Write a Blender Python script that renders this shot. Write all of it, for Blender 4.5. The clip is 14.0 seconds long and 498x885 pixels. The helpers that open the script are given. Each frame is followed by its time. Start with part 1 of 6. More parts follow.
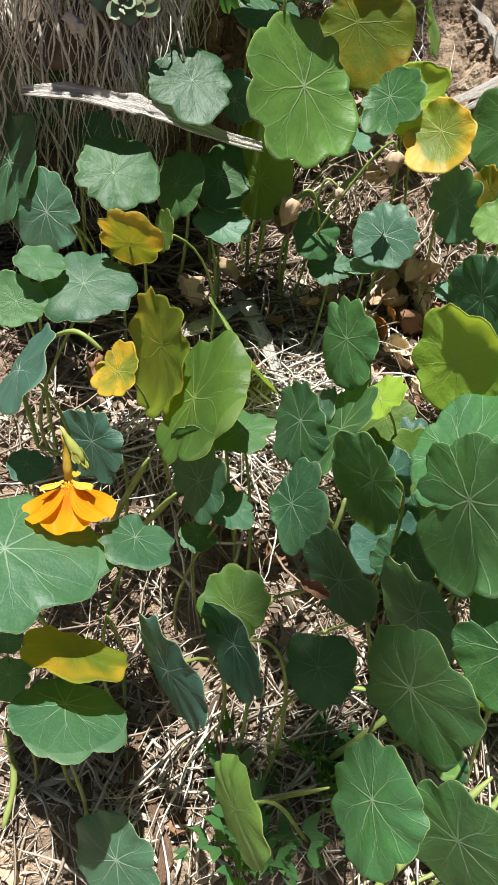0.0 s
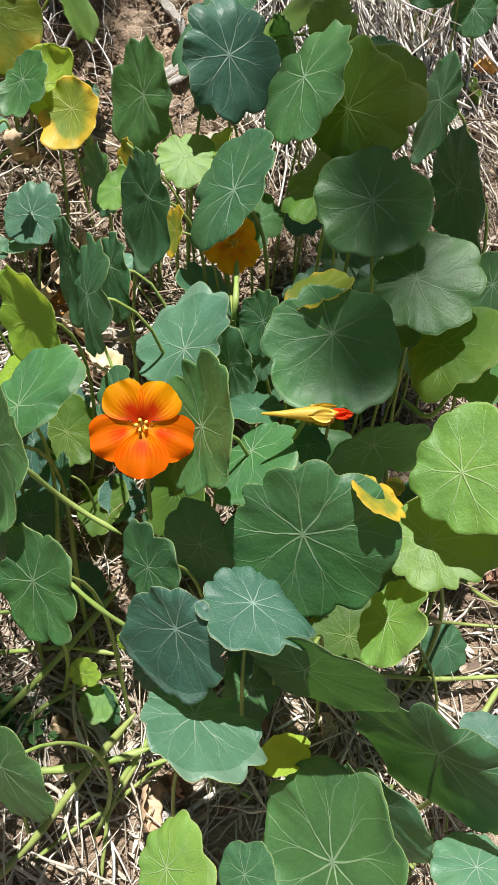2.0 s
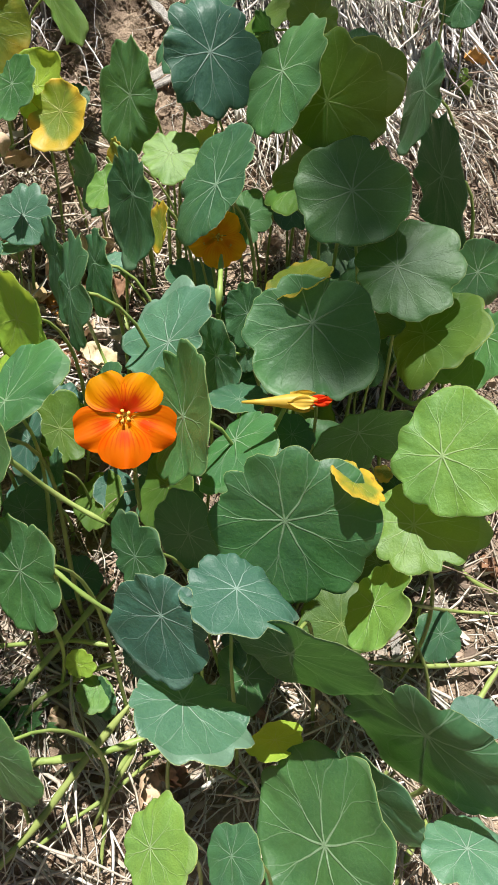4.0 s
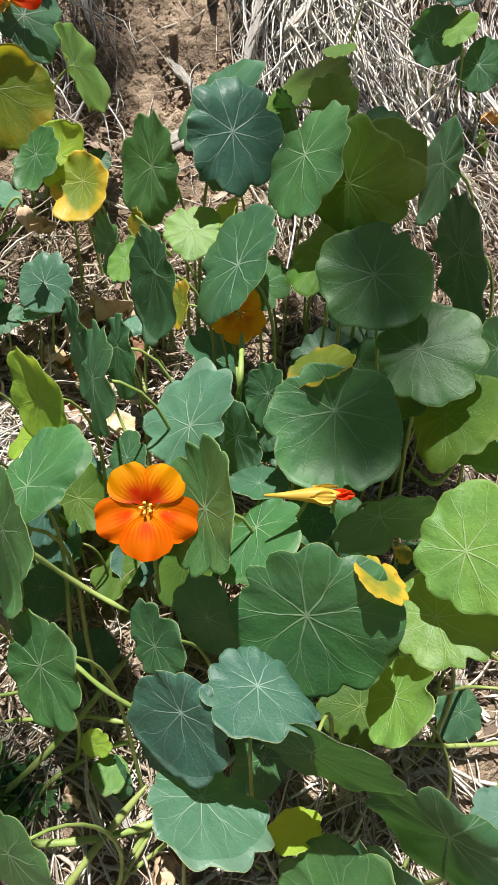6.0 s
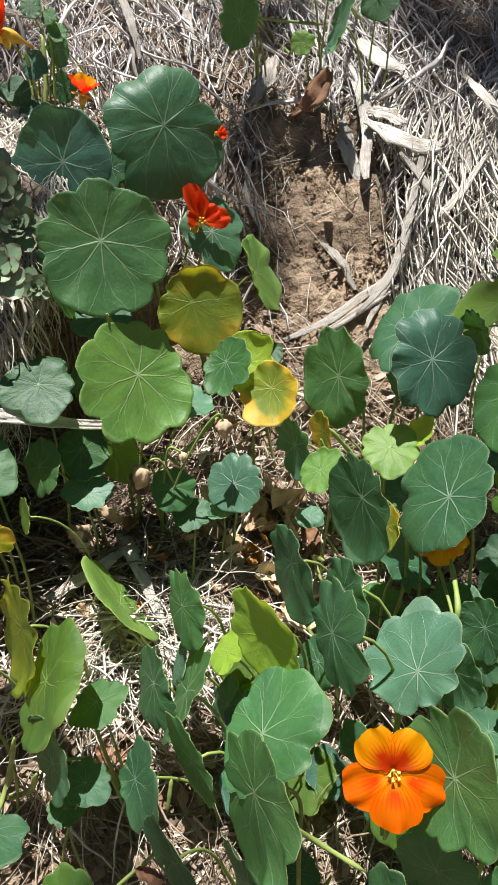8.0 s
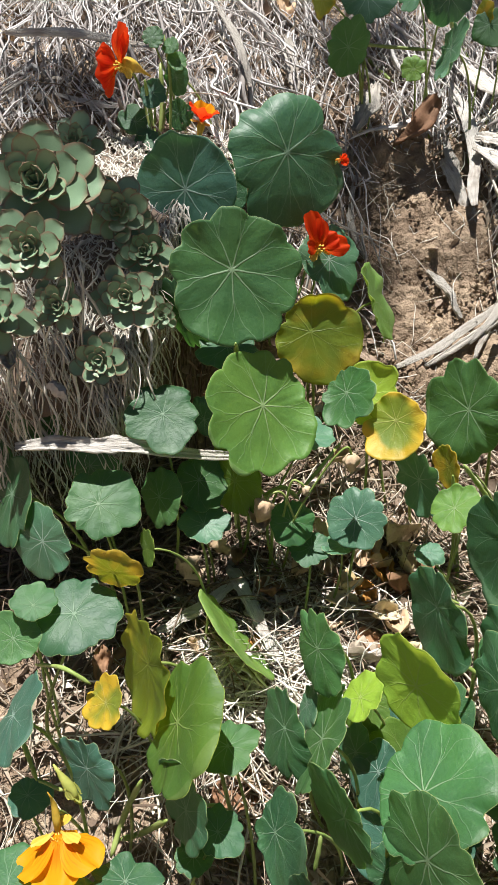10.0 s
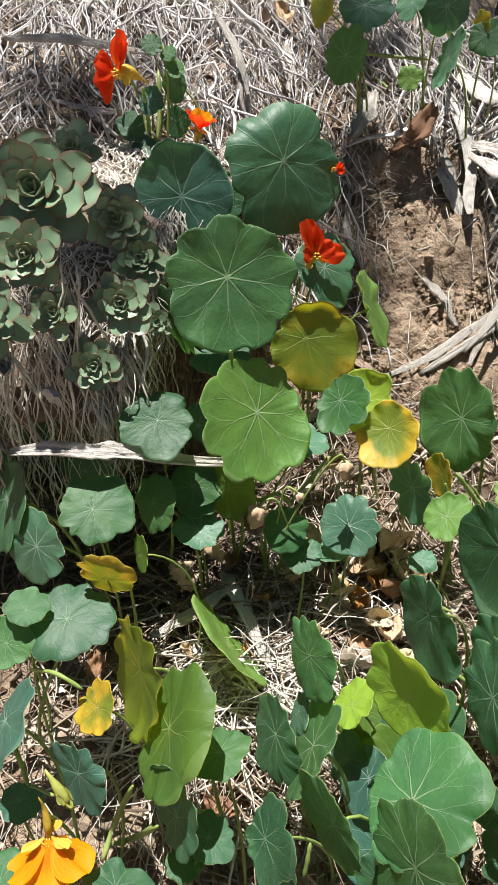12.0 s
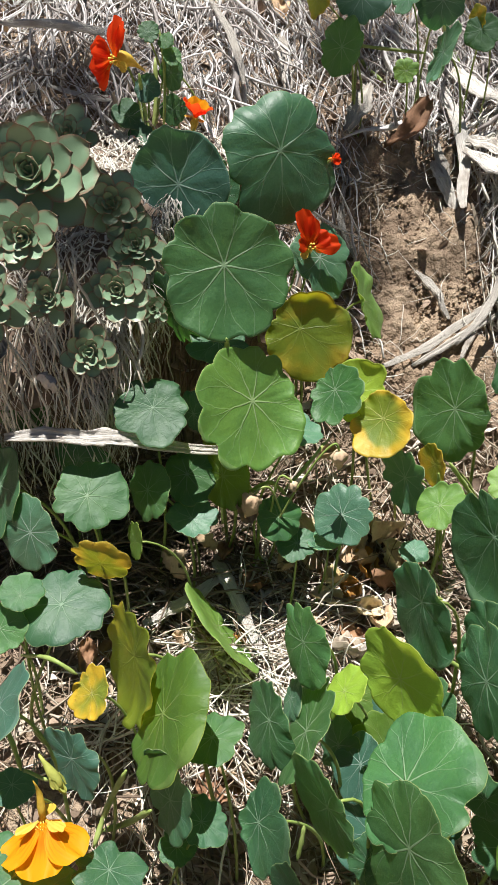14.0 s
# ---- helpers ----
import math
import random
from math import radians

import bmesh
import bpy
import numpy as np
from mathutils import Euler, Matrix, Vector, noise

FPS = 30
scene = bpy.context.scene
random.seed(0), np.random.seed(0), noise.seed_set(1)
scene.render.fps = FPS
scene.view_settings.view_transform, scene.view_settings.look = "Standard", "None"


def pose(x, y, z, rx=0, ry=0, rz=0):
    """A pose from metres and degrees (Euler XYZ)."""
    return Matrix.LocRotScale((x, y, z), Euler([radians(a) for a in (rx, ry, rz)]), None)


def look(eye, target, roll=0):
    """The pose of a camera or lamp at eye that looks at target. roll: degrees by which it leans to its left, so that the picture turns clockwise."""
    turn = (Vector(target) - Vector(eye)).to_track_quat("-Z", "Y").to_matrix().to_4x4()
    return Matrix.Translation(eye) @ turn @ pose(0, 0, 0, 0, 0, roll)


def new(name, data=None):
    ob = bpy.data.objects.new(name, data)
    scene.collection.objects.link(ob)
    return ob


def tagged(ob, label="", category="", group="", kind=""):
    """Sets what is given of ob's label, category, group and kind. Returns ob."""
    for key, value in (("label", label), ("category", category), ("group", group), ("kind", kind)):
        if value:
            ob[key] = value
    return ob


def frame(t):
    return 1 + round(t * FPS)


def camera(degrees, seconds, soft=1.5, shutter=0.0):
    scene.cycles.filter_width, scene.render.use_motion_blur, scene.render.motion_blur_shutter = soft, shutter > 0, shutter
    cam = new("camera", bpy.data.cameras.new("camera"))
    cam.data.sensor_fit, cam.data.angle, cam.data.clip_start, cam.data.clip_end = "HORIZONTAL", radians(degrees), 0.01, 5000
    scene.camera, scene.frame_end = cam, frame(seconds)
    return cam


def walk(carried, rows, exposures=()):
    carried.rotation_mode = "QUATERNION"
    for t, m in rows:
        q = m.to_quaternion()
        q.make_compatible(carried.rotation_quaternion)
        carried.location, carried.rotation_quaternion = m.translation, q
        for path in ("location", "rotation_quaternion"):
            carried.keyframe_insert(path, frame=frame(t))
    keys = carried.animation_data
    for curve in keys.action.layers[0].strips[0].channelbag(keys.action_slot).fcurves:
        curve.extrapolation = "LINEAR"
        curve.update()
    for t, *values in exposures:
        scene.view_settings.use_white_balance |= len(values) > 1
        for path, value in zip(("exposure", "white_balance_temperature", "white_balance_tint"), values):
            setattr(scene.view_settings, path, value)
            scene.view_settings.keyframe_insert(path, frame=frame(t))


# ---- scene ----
cam = camera(37.9, 14.0)
PATH = [
    (0, (0.008, 0.01, 1.4), (0.113, 1.477, 0.044), 6.9),
    (0.5, (0.05, 0.011, 1.402), (0.24, 1.488, 0.067), 7.1),
    (1, (0.107, 0.001, 1.401), (0.344, 1.471, 0.066), 6.2),
    (1.5, (0.155, -0.021, 1.399), (0.437, 1.452, 0.077), 5.7),
    (2, (0.186, -0.033, 1.404), (0.487, 1.434, 0.078), 5.2),
    (4.5, (0.201, -0.043, 1.403), (0.454, 1.435, 0.079), 2.6),
    (5, (0.201, -0.042, 1.403), (0.457, 1.437, 0.082), 2.9),
    (5.5, (0.199, -0.031, 1.404), (0.456, 1.462, 0.098), 3.0),
    (6, (0.197, -0.02, 1.427), (0.434, 1.501, 0.149), 2.6),
    (6.5, (0.188, -0.012, 1.456), (0.406, 1.543, 0.218), 2.4),
    (7, (0.161, 0.002, 1.468), (0.331, 1.601, 0.278), 1.2),
    (7.5, (0.135, 0.021, 1.486), (0.242, 1.66, 0.345), -0.2),
    (8, (0.118, 0.029, 1.505), (0.163, 1.698, 0.404), -1.5),
    (8.5, (0.096, 0.034, 1.498), (0.08, 1.721, 0.424), -2.6),
    (9, (0.073, 0.042, 1.505), (0.017, 1.737, 0.444), -2.9),
    (11.5, (0.052, 0.049, 1.507), (-0.004, 1.753, 0.46), -1.9),
    (12, (0.059, 0.047, 1.51), (0.004, 1.752, 0.465), -1.8),
    (12.5, (0.053, 0.048, 1.511), (0.004, 1.755, 0.47), -1.6),
    (13, (0.053, 0.049, 1.512), (0.013, 1.757, 0.473), -1.3),
    (13.5, (0.053, 0.042, 1.514), (0.025, 1.747, 0.468), -0.9),
    (14, (0.053, 0.043, 1.506), (0.035, 1.742, 0.451), -0.6),
]
walk(cam, [(t, look(eye, target, roll)) for t, eye, target, roll in PATH])

# ---- light ----
SUN_WAY = Vector((-0.06, 0.04, 1.0)).normalized()
sky = bpy.data.worlds.new("sky")
scene.world = sky
sky.use_nodes = True
sky_nodes = sky.node_tree.nodes
sky_tex = sky_nodes.new("ShaderNodeTexSky")
sky_tex.sky_type = "NISHITA"
sky_tex.sun_disc = False
sky_tex.sun_elevation = math.asin(SUN_WAY.z)
sky_tex.sun_rotation = math.atan2(SUN_WAY.x, SUN_WAY.y)
sky.node_tree.links.new(sky_tex.outputs[0], sky_nodes["Background"].inputs[0])
sky_nodes["Background"].inputs[1].default_value = 0.023
sun = new("sun", bpy.data.lights.new("sun", "SUN"))
sun.data.energy = 5.0
sun.data.angle = radians(0.53)
sun.data.color = (1.0, 0.975, 0.94)
sun.matrix_world = look(SUN_WAY * 20, (0, 0, 0))
scene.view_settings.exposure = 1.05


# ---- small helpers ----
def unit(v):
    return Vector(v).normalized()


def smooth(a, b, x):
    t = min(1.0, max(0.0, (x - a) / (b - a)))
    return t * t * (3 - 2 * t)


def mesh_of(name, verts, faces, material=None, uvs=None, shade=True):
    me = bpy.data.meshes.new(name)
    me.from_pydata(verts, [], faces)
    if uvs is not None:
        layer = me.uv_layers.new(name="UVMap")
        idx = np.zeros(len(me.loops), dtype=np.int32)
        me.loops.foreach_get("vertex_index", idx)
        layer.data.foreach_set("uv", np.asarray(uvs, dtype=np.float32)[idx].ravel())
    if shade:
        me.polygons.foreach_set("use_smooth", [True] * len(me.polygons))
    if material:
        me.materials.append(material)
    me.update()
    return me


def child(name, data, parent, m=None, label=""):
    ob = new(name, data)
    ob.parent = parent
    if m is not None:
        ob.matrix_local = m
    if label:
        ob["label"] = label
    return ob


def bezier(p0, p1, p2, p3, n):
    p0, p1, p2, p3 = (Vector(p) for p in (p0, p1, p2, p3))
    out = []
    for i in range(n + 1):
        t = i / n
        s = 1 - t
        out.append(p0 * s**3 + p1 * (3 * s * s * t) + p2 * (3 * s * t * t) + p3 * t**3)
    return out


def glide(points, steps=6):
    """A smooth line through the points."""
    pts = [Vector(p) for p in points]
    if len(pts) == 2:
        pts = [pts[0], pts[0].lerp(pts[1], 0.5) + Vector((0, 0, 0.004)), pts[1]]
    ext = [pts[0] * 2 - pts[1]] + pts + [pts[-1] * 2 - pts[-2]]
    out = []
    for a, b, c, d in zip(ext, ext[1:], ext[2:], ext[3:]):
        for i in range(steps):
            t = i / steps
            out.append(0.5 * (2 * b + (c - a) * t + (2 * a - 5 * b + 4 * c - d) * t * t + (3 * b - a - 3 * c + d) * t**3))
    out.append(pts[-1])
    return out


def tube_data(line, radii, sides, verts, faces, squash=1.0):
    """Adds a tube along a line to verts and faces."""
    start = len(verts)
    n = len(line)
    side = None
    for i, p in enumerate(line):
        d = (line[min(n - 1, i + 1)] - line[max(0, i - 1)])
        d = d.normalized() if d.length > 1e-9 else Vector((0, 0, 1))
        if side is None:
            side = d.orthogonal().normalized()
        side = (side - d * side.dot(d))
        side = side.normalized() if side.length > 1e-6 else d.orthogonal().normalized()
        other = d.cross(side)
        r = radii[i] if hasattr(radii, "__len__") else radii
        for k in range(sides):
            a = 2 * math.pi * k / sides
            verts.append(tuple(p + side * (r * math.cos(a)) + other * (r * squash * math.sin(a))))
    for i in range(n - 1):
        for k in range(sides):
            a, b = start + i * sides + k, start + i * sides + (k + 1) % sides
            faces.append((a, b, b + sides, a + sides))
    faces.append(tuple(start + k for k in reversed(range(sides))))
    faces.append(tuple(start + (n - 1) * sides + k for k in range(sides)))


# ---- materials ----
class Nodes:
    """Short ways to write a node material."""

    def __init__(self, name):
        self.mat = bpy.data.materials.new(name)
        self.mat.use_nodes = True
        self.tree = self.mat.node_tree
        self.bsdf = self.tree.nodes["Principled BSDF"]
        self.out = self.tree.nodes["Material Output"]

    def put(self, socket, value):
        if isinstance(value, bpy.types.NodeSocket):
            self.tree.links.new(value, socket)
        elif isinstance(value, (tuple, list)) and len(value) == 3 and socket.type == "RGBA":
            socket.default_value = (*value, 1)
        else:
            socket.default_value = value

    def add(self, kind, **inputs):
        n = self.tree.nodes.new("ShaderNode" + kind)
        for k, v in inputs.items():
            self.put(n.inputs[k.replace("_", " ")], v)
        return n

    def math(self, op, a, b=0.0, c=0.0, clamp=False):
        n = self.tree.nodes.new("ShaderNodeMath")
        n.operation, n.use_clamp = op, clamp
        for s, v in zip(n.inputs, (a, b, c)):
            self.put(s, v)
        return n.outputs[0]

    def step(self, x, a, b, lo=0.0, hi=1.0):
        n = self.tree.nodes.new("ShaderNodeMapRange")
        n.interpolation_type = "SMOOTHSTEP"
        for s, v in zip(n.inputs, (x, a, b, lo, hi)):
            self.put(s, v)
        return n.outputs[0]

    def mix(self, f, a, b, how="MIX"):
        n = self.tree.nodes.new("ShaderNodeMix")
        n.data_type, n.blend_type = "RGBA", how
        self.put(n.inputs[0], f)
        self.put(n.inputs[6], a)
        self.put(n.inputs[7], b)
        return n.outputs[2]

    def noise(self, where, scale, detail=3.0, rough=0.55):
        n = self.add("TexNoise", Scale=scale, Detail=detail, Roughness=rough)
        self.put(n.inputs["Vector"], where)
        return n.outputs[0]

    def place(self):
        return self.add("TexCoord").outputs["Object"]

    def rand(self):
        return self.add("ObjectInfo").outputs["Random"]

    def bump(self, height, strength, distance):
        return self.add("Bump", Height=height, Strength=strength, Distance=distance).outputs[0]

    def finish(self, color, rough, bump=None, spec=0.4, translucent=None, share=0.35):
        self.put(self.bsdf.inputs["Base Color"], color)
        self.put(self.bsdf.inputs["Roughness"], rough)
        self.put(self.bsdf.inputs["Specular IOR Level"], spec)
        if bump is not None:
            self.put(self.bsdf.inputs["Normal"], bump)
        if translucent is not None:
            tr = self.add("BsdfTranslucent", Color=translucent)
            m = self.add("MixShader")
            self.put(m.inputs[0], share)
            self.tree.links.new(self.bsdf.outputs[0], m.inputs[1])
            self.tree.links.new(tr.outputs[0], m.inputs[2])
            self.tree.links.new(m.outputs[0], self.out.inputs["Surface"])
        return self.mat


def leaf_material(name, base, other, vein, glow, patch=None, patch_share=0.0, share=0.4, rough=0.41):
    """A round leaf: pale veins that run from the stalk and fork, fine network, blotches, worn rim."""
    s = Nodes(name)
    uv = s.add("TexCoord").outputs["UV"]
    sep = s.add("SeparateXYZ", Vector=uv)
    x, y = sep.outputs[0], sep.outputs[1]
    r = s.math("SQRT", s.math("ADD", s.math("MULTIPLY", x, x), s.math("MULTIPLY", y, y)))
    rnd = s.rand()
    seed = s.add("CombineXYZ", X=s.math("MULTIPLY", rnd, 37.0), Y=s.math("MULTIPLY", rnd, 91.0), Z=s.math("MULTIPLY", rnd, 17.0))
    where = s.add("VectorMath")
    s.put(where.inputs[0], uv)
    s.put(where.inputs[1], seed.outputs[0])
    where = where.outputs[0]
    wob = s.noise(where, 2.2, 2.0)
    ang = s.math("ADD", s.math("MULTIPLY", s.math("ARCTAN2", y, x), 9 / (2 * math.pi)), s.math("MULTIPLY", s.math("SUBTRACT", wob, 0.5), 0.34))
    fr = s.math("FRACT", s.math("ADD", ang, 20.0))
    near = s.math("MINIMUM", fr, s.math("SUBTRACT", 1.0, fr))
    arc = 2 * math.pi / 9
    d1 = s.math("MULTIPLY", s.math("MULTIPLY", near, arc), r)
    w1 = s.math("MULTIPLY", s.math("SUBTRACT", 1.12, r), 0.016)
    v1 = s.math("SUBTRACT", 1.0, s.step(d1, s.math("MULTIPLY", w1, 0.35), s.math("MULTIPLY", w1, 1.2)))
    fork = s.math("MULTIPLY", s.math("SUBTRACT", r, 0.42), 0.62)
    d2 = s.math("MULTIPLY", s.math("ABSOLUTE", s.math("SUBTRACT", near, fork)), s.math("MULTIPLY", r, arc))
    v2 = s.math("MULTIPLY", s.math("SUBTRACT", 1.0, s.step(d2, 0.003, 0.012)), s.step(r, 0.40, 0.46))
    vo = s.tree.nodes.new("ShaderNodeTexVoronoi")
    vo.feature = "DISTANCE_TO_EDGE"
    s.put(vo.inputs["Scale"], 7.0)
    s.put(vo.inputs["Vector"], where)
    net = s.math("SUBTRACT", 1.0, s.step(vo.outputs[0], 0.0, 0.07))
    hub = s.math("SUBTRACT", 1.0, s.step(r, 0.02, 0.06))
    v1 = s.math("MULTIPLY", v1, s.step(r, 0.15, 0.95, 1.0, 0.30))
    veins = s.math("MAXIMUM", s.math("MAXIMUM", v1, s.math("MULTIPLY", v2, 0.34)), s.math("MAXIMUM", s.math("MULTIPLY", net, 0.05), hub))
    blot = s.noise(where, 1.4, 4.0)
    col = s.mix(s.step(blot, 0.32, 0.68), base, other)
    fine = s.noise(where, 26.0, 3.0)
    col = s.mix(s.math("MULTIPLY", s.step(fine, 0.35, 0.75), 0.22), col, tuple(min(1.0, c * 1.7 + 0.012) for c in base))
    hsv = s.add("HueSaturation", Color=col)
    s.put(hsv.inputs["Hue"], s.math("ADD", 0.487, s.math("MULTIPLY", rnd, 0.026)))
    s.put(hsv.inputs["Value"], s.math("ADD", 0.86, s.math("MULTIPLY", s.math("FRACT", s.math("MULTIPLY", rnd, 7.3)), 0.3)))
    col = hsv.outputs[0]
    if patch:
        spots = s.noise(where, 0.75, 2.5)
        rimy = s.math("MULTIPLY", s.step(r, 0.55, 1.1), 0.16)
        f = s.step(s.math("ADD", spots, rimy), 0.62 - 0.32 * patch_share, 0.86 - 0.34 * patch_share)
        col = s.mix(f, col, patch)
        brown = s.step(s.noise(where, 3.7, 4.0), 0.63, 0.70)
        col = s.mix(s.math("MULTIPLY", brown, s.math("MULTIPLY", f, 0.7)), col, (0.22, 0.09, 0.025))
    dust = s.step(s.noise(where, 41.0, 2.0), 0.70, 0.76)
    col = s.mix(s.math("MULTIPLY", dust, 0.25), col, (0.30, 0.33, 0.22))
    col = s.mix(s.math("MULTIPLY", veins, 0.54), col, vein)
    col = s.mix(s.math("MULTIPLY", s.step(r, 1.45, 1.6), 0.5), col, (min(1.0, vein[0] * 1.2 + 0.10), min(1.0, vein[1] * 1.1 + 0.10), vein[2] * 0.7))
    quilt = s.math("MULTIPLY", s.step(vo.outputs[0], 0.0, 0.40), 0.045)
    height = s.math("ADD", s.math("ADD", s.math("MULTIPLY", veins, 0.22), quilt), s.math("ADD", s.math("MULTIPLY", fine, 0.16), s.math("MULTIPLY", blot, 0.6)))
    glowing = s.mix(s.math("MULTIPLY", veins, 0.4), glow, tuple(c * 0.7 for c in glow))
    if patch:
        glowing = s.mix(f, glowing, tuple(min(1, c * 1.15) for c in patch))
    return s.finish(col, s.math("ADD", rough, s.math("MULTIPLY", fine, 0.18)), s.bump(height, 0.8, 0.0019), 0.5, glowing, share)


LEAF = {
    "g": leaf_material("leaf_green", (0.054, 0.147, 0.043), (0.043, 0.125, 0.046), (0.36, 0.48, 0.30), (0.15, 0.35, 0.035), share=0.34),
    "d": leaf_material("leaf_dark_green", (0.039, 0.111, 0.045), (0.031, 0.095, 0.048), (0.29, 0.41, 0.28), (0.10, 0.27, 0.035), share=0.30),
    "t": leaf_material("leaf_blue_green", (0.042, 0.114, 0.078), (0.035, 0.099, 0.073), (0.36, 0.48, 0.41), (0.09, 0.26, 0.06), share=0.28),
    "b": leaf_material("leaf_grey_green", (0.078, 0.178, 0.100), (0.062, 0.154, 0.092), (0.44, 0.54, 0.44), (0.14, 0.35, 0.08), share=0.32, rough=0.34),
    "l": leaf_material("leaf_light_green", (0.145, 0.275, 0.050), (0.105, 0.225, 0.050), (0.46, 0.56, 0.30), (0.34, 0.52, 0.04), share=0.40),
    # lime tone, with the brightness of sun through the blade put into the colour
    "v": leaf_material("leaf_lime_sunlit", (0.32, 0.48, 0.050), (0.26, 0.42, 0.050), (0.52, 0.60, 0.24), (0.52, 0.64, 0.05), share=0.46),
    "o": leaf_material("leaf_olive", (0.080, 0.160, 0.022), (0.058, 0.134, 0.026), (0.32, 0.40, 0.14), (0.25, 0.38, 0.018), share=0.42),
    "m": leaf_material("leaf_mottled", (0.135, 0.190, 0.014), (0.085, 0.150, 0.016), (0.28, 0.33, 0.07), (0.40, 0.44, 0.012), (0.46, 0.30, 0.020), 0.10, share=0.46),
    "y": leaf_material("leaf_yellowing", (0.160, 0.235, 0.028), (0.230, 0.260, 0.028), (0.55, 0.50, 0.16), (0.42, 0.42, 0.02), (0.62, 0.40, 0.03), 0.46),
}


def stalk_material():
    s = Nodes("stalk")
    p = s.place()
    n = s.noise(p, 60.0, 3.0)
    col = s.mix(s.step(n, 0.3, 0.7), (0.23, 0.34, 0.075), (0.36, 0.45, 0.14))
    col = s.mix(s.math("MULTIPLY", s.rand(), 0.35), col, (0.22, 0.19, 0.07))
    return s.finish(col, 0.45, s.bump(s.noise(p, 400.0), 0.3, 0.0006), 0.4, (0.25, 0.36, 0.06), 0.2)


def soil_material():
    s = Nodes("soil")
    p = s.place()
    big = s.noise(p, 7.0, 4.0)
    mid = s.noise(p, 45.0, 5.0, 0.65)
    fine = s.noise(p, 240.0, 4.0, 0.7)
    vo = s.tree.nodes.new("ShaderNodeTexVoronoi")
    s.put(vo.inputs["Scale"], 95.0)
    s.put(vo.inputs["Vector"], p)
    crumb = vo.outputs[0]
    col = s.mix(s.step(big, 0.35, 0.65), (0.23, 0.165, 0.115), (0.36, 0.27, 0.19))
    col = s.mix(s.step(mid, 0.46, 0.70), col, (0.48, 0.37, 0.26))
    col = s.mix(s.math("MULTIPLY", s.math("SUBTRACT", 1.0, s.step(mid, 0.30, 0.45)), 0.75), col, (0.14, 0.092, 0.062))
    col = s.mix(s.math("MULTIPLY", s.step(fine, 0.5, 0.8), 0.6), col, (0.18, 0.125, 0.085))
    h = s.math("ADD", s.math("MULTIPLY", mid, 1.2), s.math("SUBTRACT", s.math("MULTIPLY", fine, 0.5), s.math("MULTIPLY", crumb, 0.45)))
    return s.finish(col, 0.95, s.bump(h, 1.0, 0.012), 0.1)


def straw_material(name, a, b, c, island=True, rough=0.75):
    """Dry straw, bark or dead leaf: streaks along and a tone of its own for each piece."""
    s = Nodes(name)
    p = s.place()
    rnd = s.add("NewGeometry").outputs["Random Per Island"] if island else s.rand()
    col = s.mix(s.step(rnd, 0.15, 0.85), a, b)
    col = s.mix(s.math("MULTIPLY", s.step(s.noise(p, 55.0, 4.0), 0.45, 0.75), 0.55), col, c)
    fine = s.noise(p, 480.0, 3.0)
    col = s.mix(s.math("MULTIPLY", s.step(fine, 0.45, 0.8), 0.35), col, tuple(q * 0.45 for q in c))
    return s.finish(col, rough, s.bump(fine, 0.5, 0.0008), 0.25, tuple(min(1, q * 1.1) for q in a), 0.12)


STALK = stalk_material()
SOIL = soil_material()
STRAW = straw_material("dry_straw", (0.64, 0.57, 0.47), (0.34, 0.275, 0.205), (0.20, 0.155, 0.11))
STRAW_GREY = straw_material("weathered_straw", (0.74, 0.71, 0.69), (0.33, 0.295, 0.27), (0.18, 0.155, 0.14))
HANG = straw_material("hanging_straw", (0.80, 0.77, 0.69), (0.58, 0.53, 0.45), (0.38, 0.33, 0.27))
LITTER = straw_material("leaf_litter", (0.36, 0.27, 0.20), (0.14, 0.10, 0.072), (0.08, 0.056, 0.040))
BROWN = straw_material("brown_dry_leaf", (0.34, 0.20, 0.11), (0.26, 0.14, 0.08), (0.14, 0.08, 0.05), island=False)
TAN = straw_material("tan_dry_leaf", (0.64, 0.49, 0.33), (0.54, 0.38, 0.24), (0.28, 0.17, 0.09), island=False)
CREAM = straw_material("cream_dry_leaf", (0.66, 0.55, 0.36), (0.58, 0.46, 0.26), (0.38, 0.26, 0.10), island=False)
ORANGE_DRY = straw_material("orange_dry_leaf", (0.56, 0.30, 0.08), (0.48, 0.24, 0.06), (0.24, 0.11, 0.03), island=False)
STONE = straw_material("clod", (0.44, 0.32, 0.21), (0.34, 0.235, 0.15), (0.22, 0.145, 0.095), rough=0.95)


def strip_material(name, a, b, c):
    """Weathered bark or dead blade: fibres run along it, with dark splits and a bleached face."""
    s = Nodes(name)
    sep = s.add("SeparateXYZ", Vector=s.add("TexCoord").outputs["UV"])
    u, v = sep.outputs[0], sep.outputs[1]
    rnd = s.rand()
    along = s.add("CombineXYZ", X=s.math("MULTIPLY", u, 5.0), Y=s.math("MULTIPLY", v, 1.2), Z=s.math("MULTIPLY", rnd, 60.0)).outputs[0]
    fibre = s.noise(along, 3.0, 5.0, 0.7)
    blot = s.noise(s.place(), 45.0, 4.0)
    col = s.mix(s.step(fibre, 0.30, 0.72), b, a)
    col = s.mix(s.math("MULTIPLY", s.math("SUBTRACT", 1.0, s.step(fibre, 0.30, 0.42)), 0.85), col, tuple(q * 0.5 for q in c))
    col = s.mix(s.math("MULTIPLY", s.step(blot, 0.5, 0.72), 0.6), col, c)
    col = s.mix(s.math("MULTIPLY", rnd, 0.4), col, b)
    return s.finish(col, 0.8, s.bump(fibre, 0.9, 0.003), 0.2)


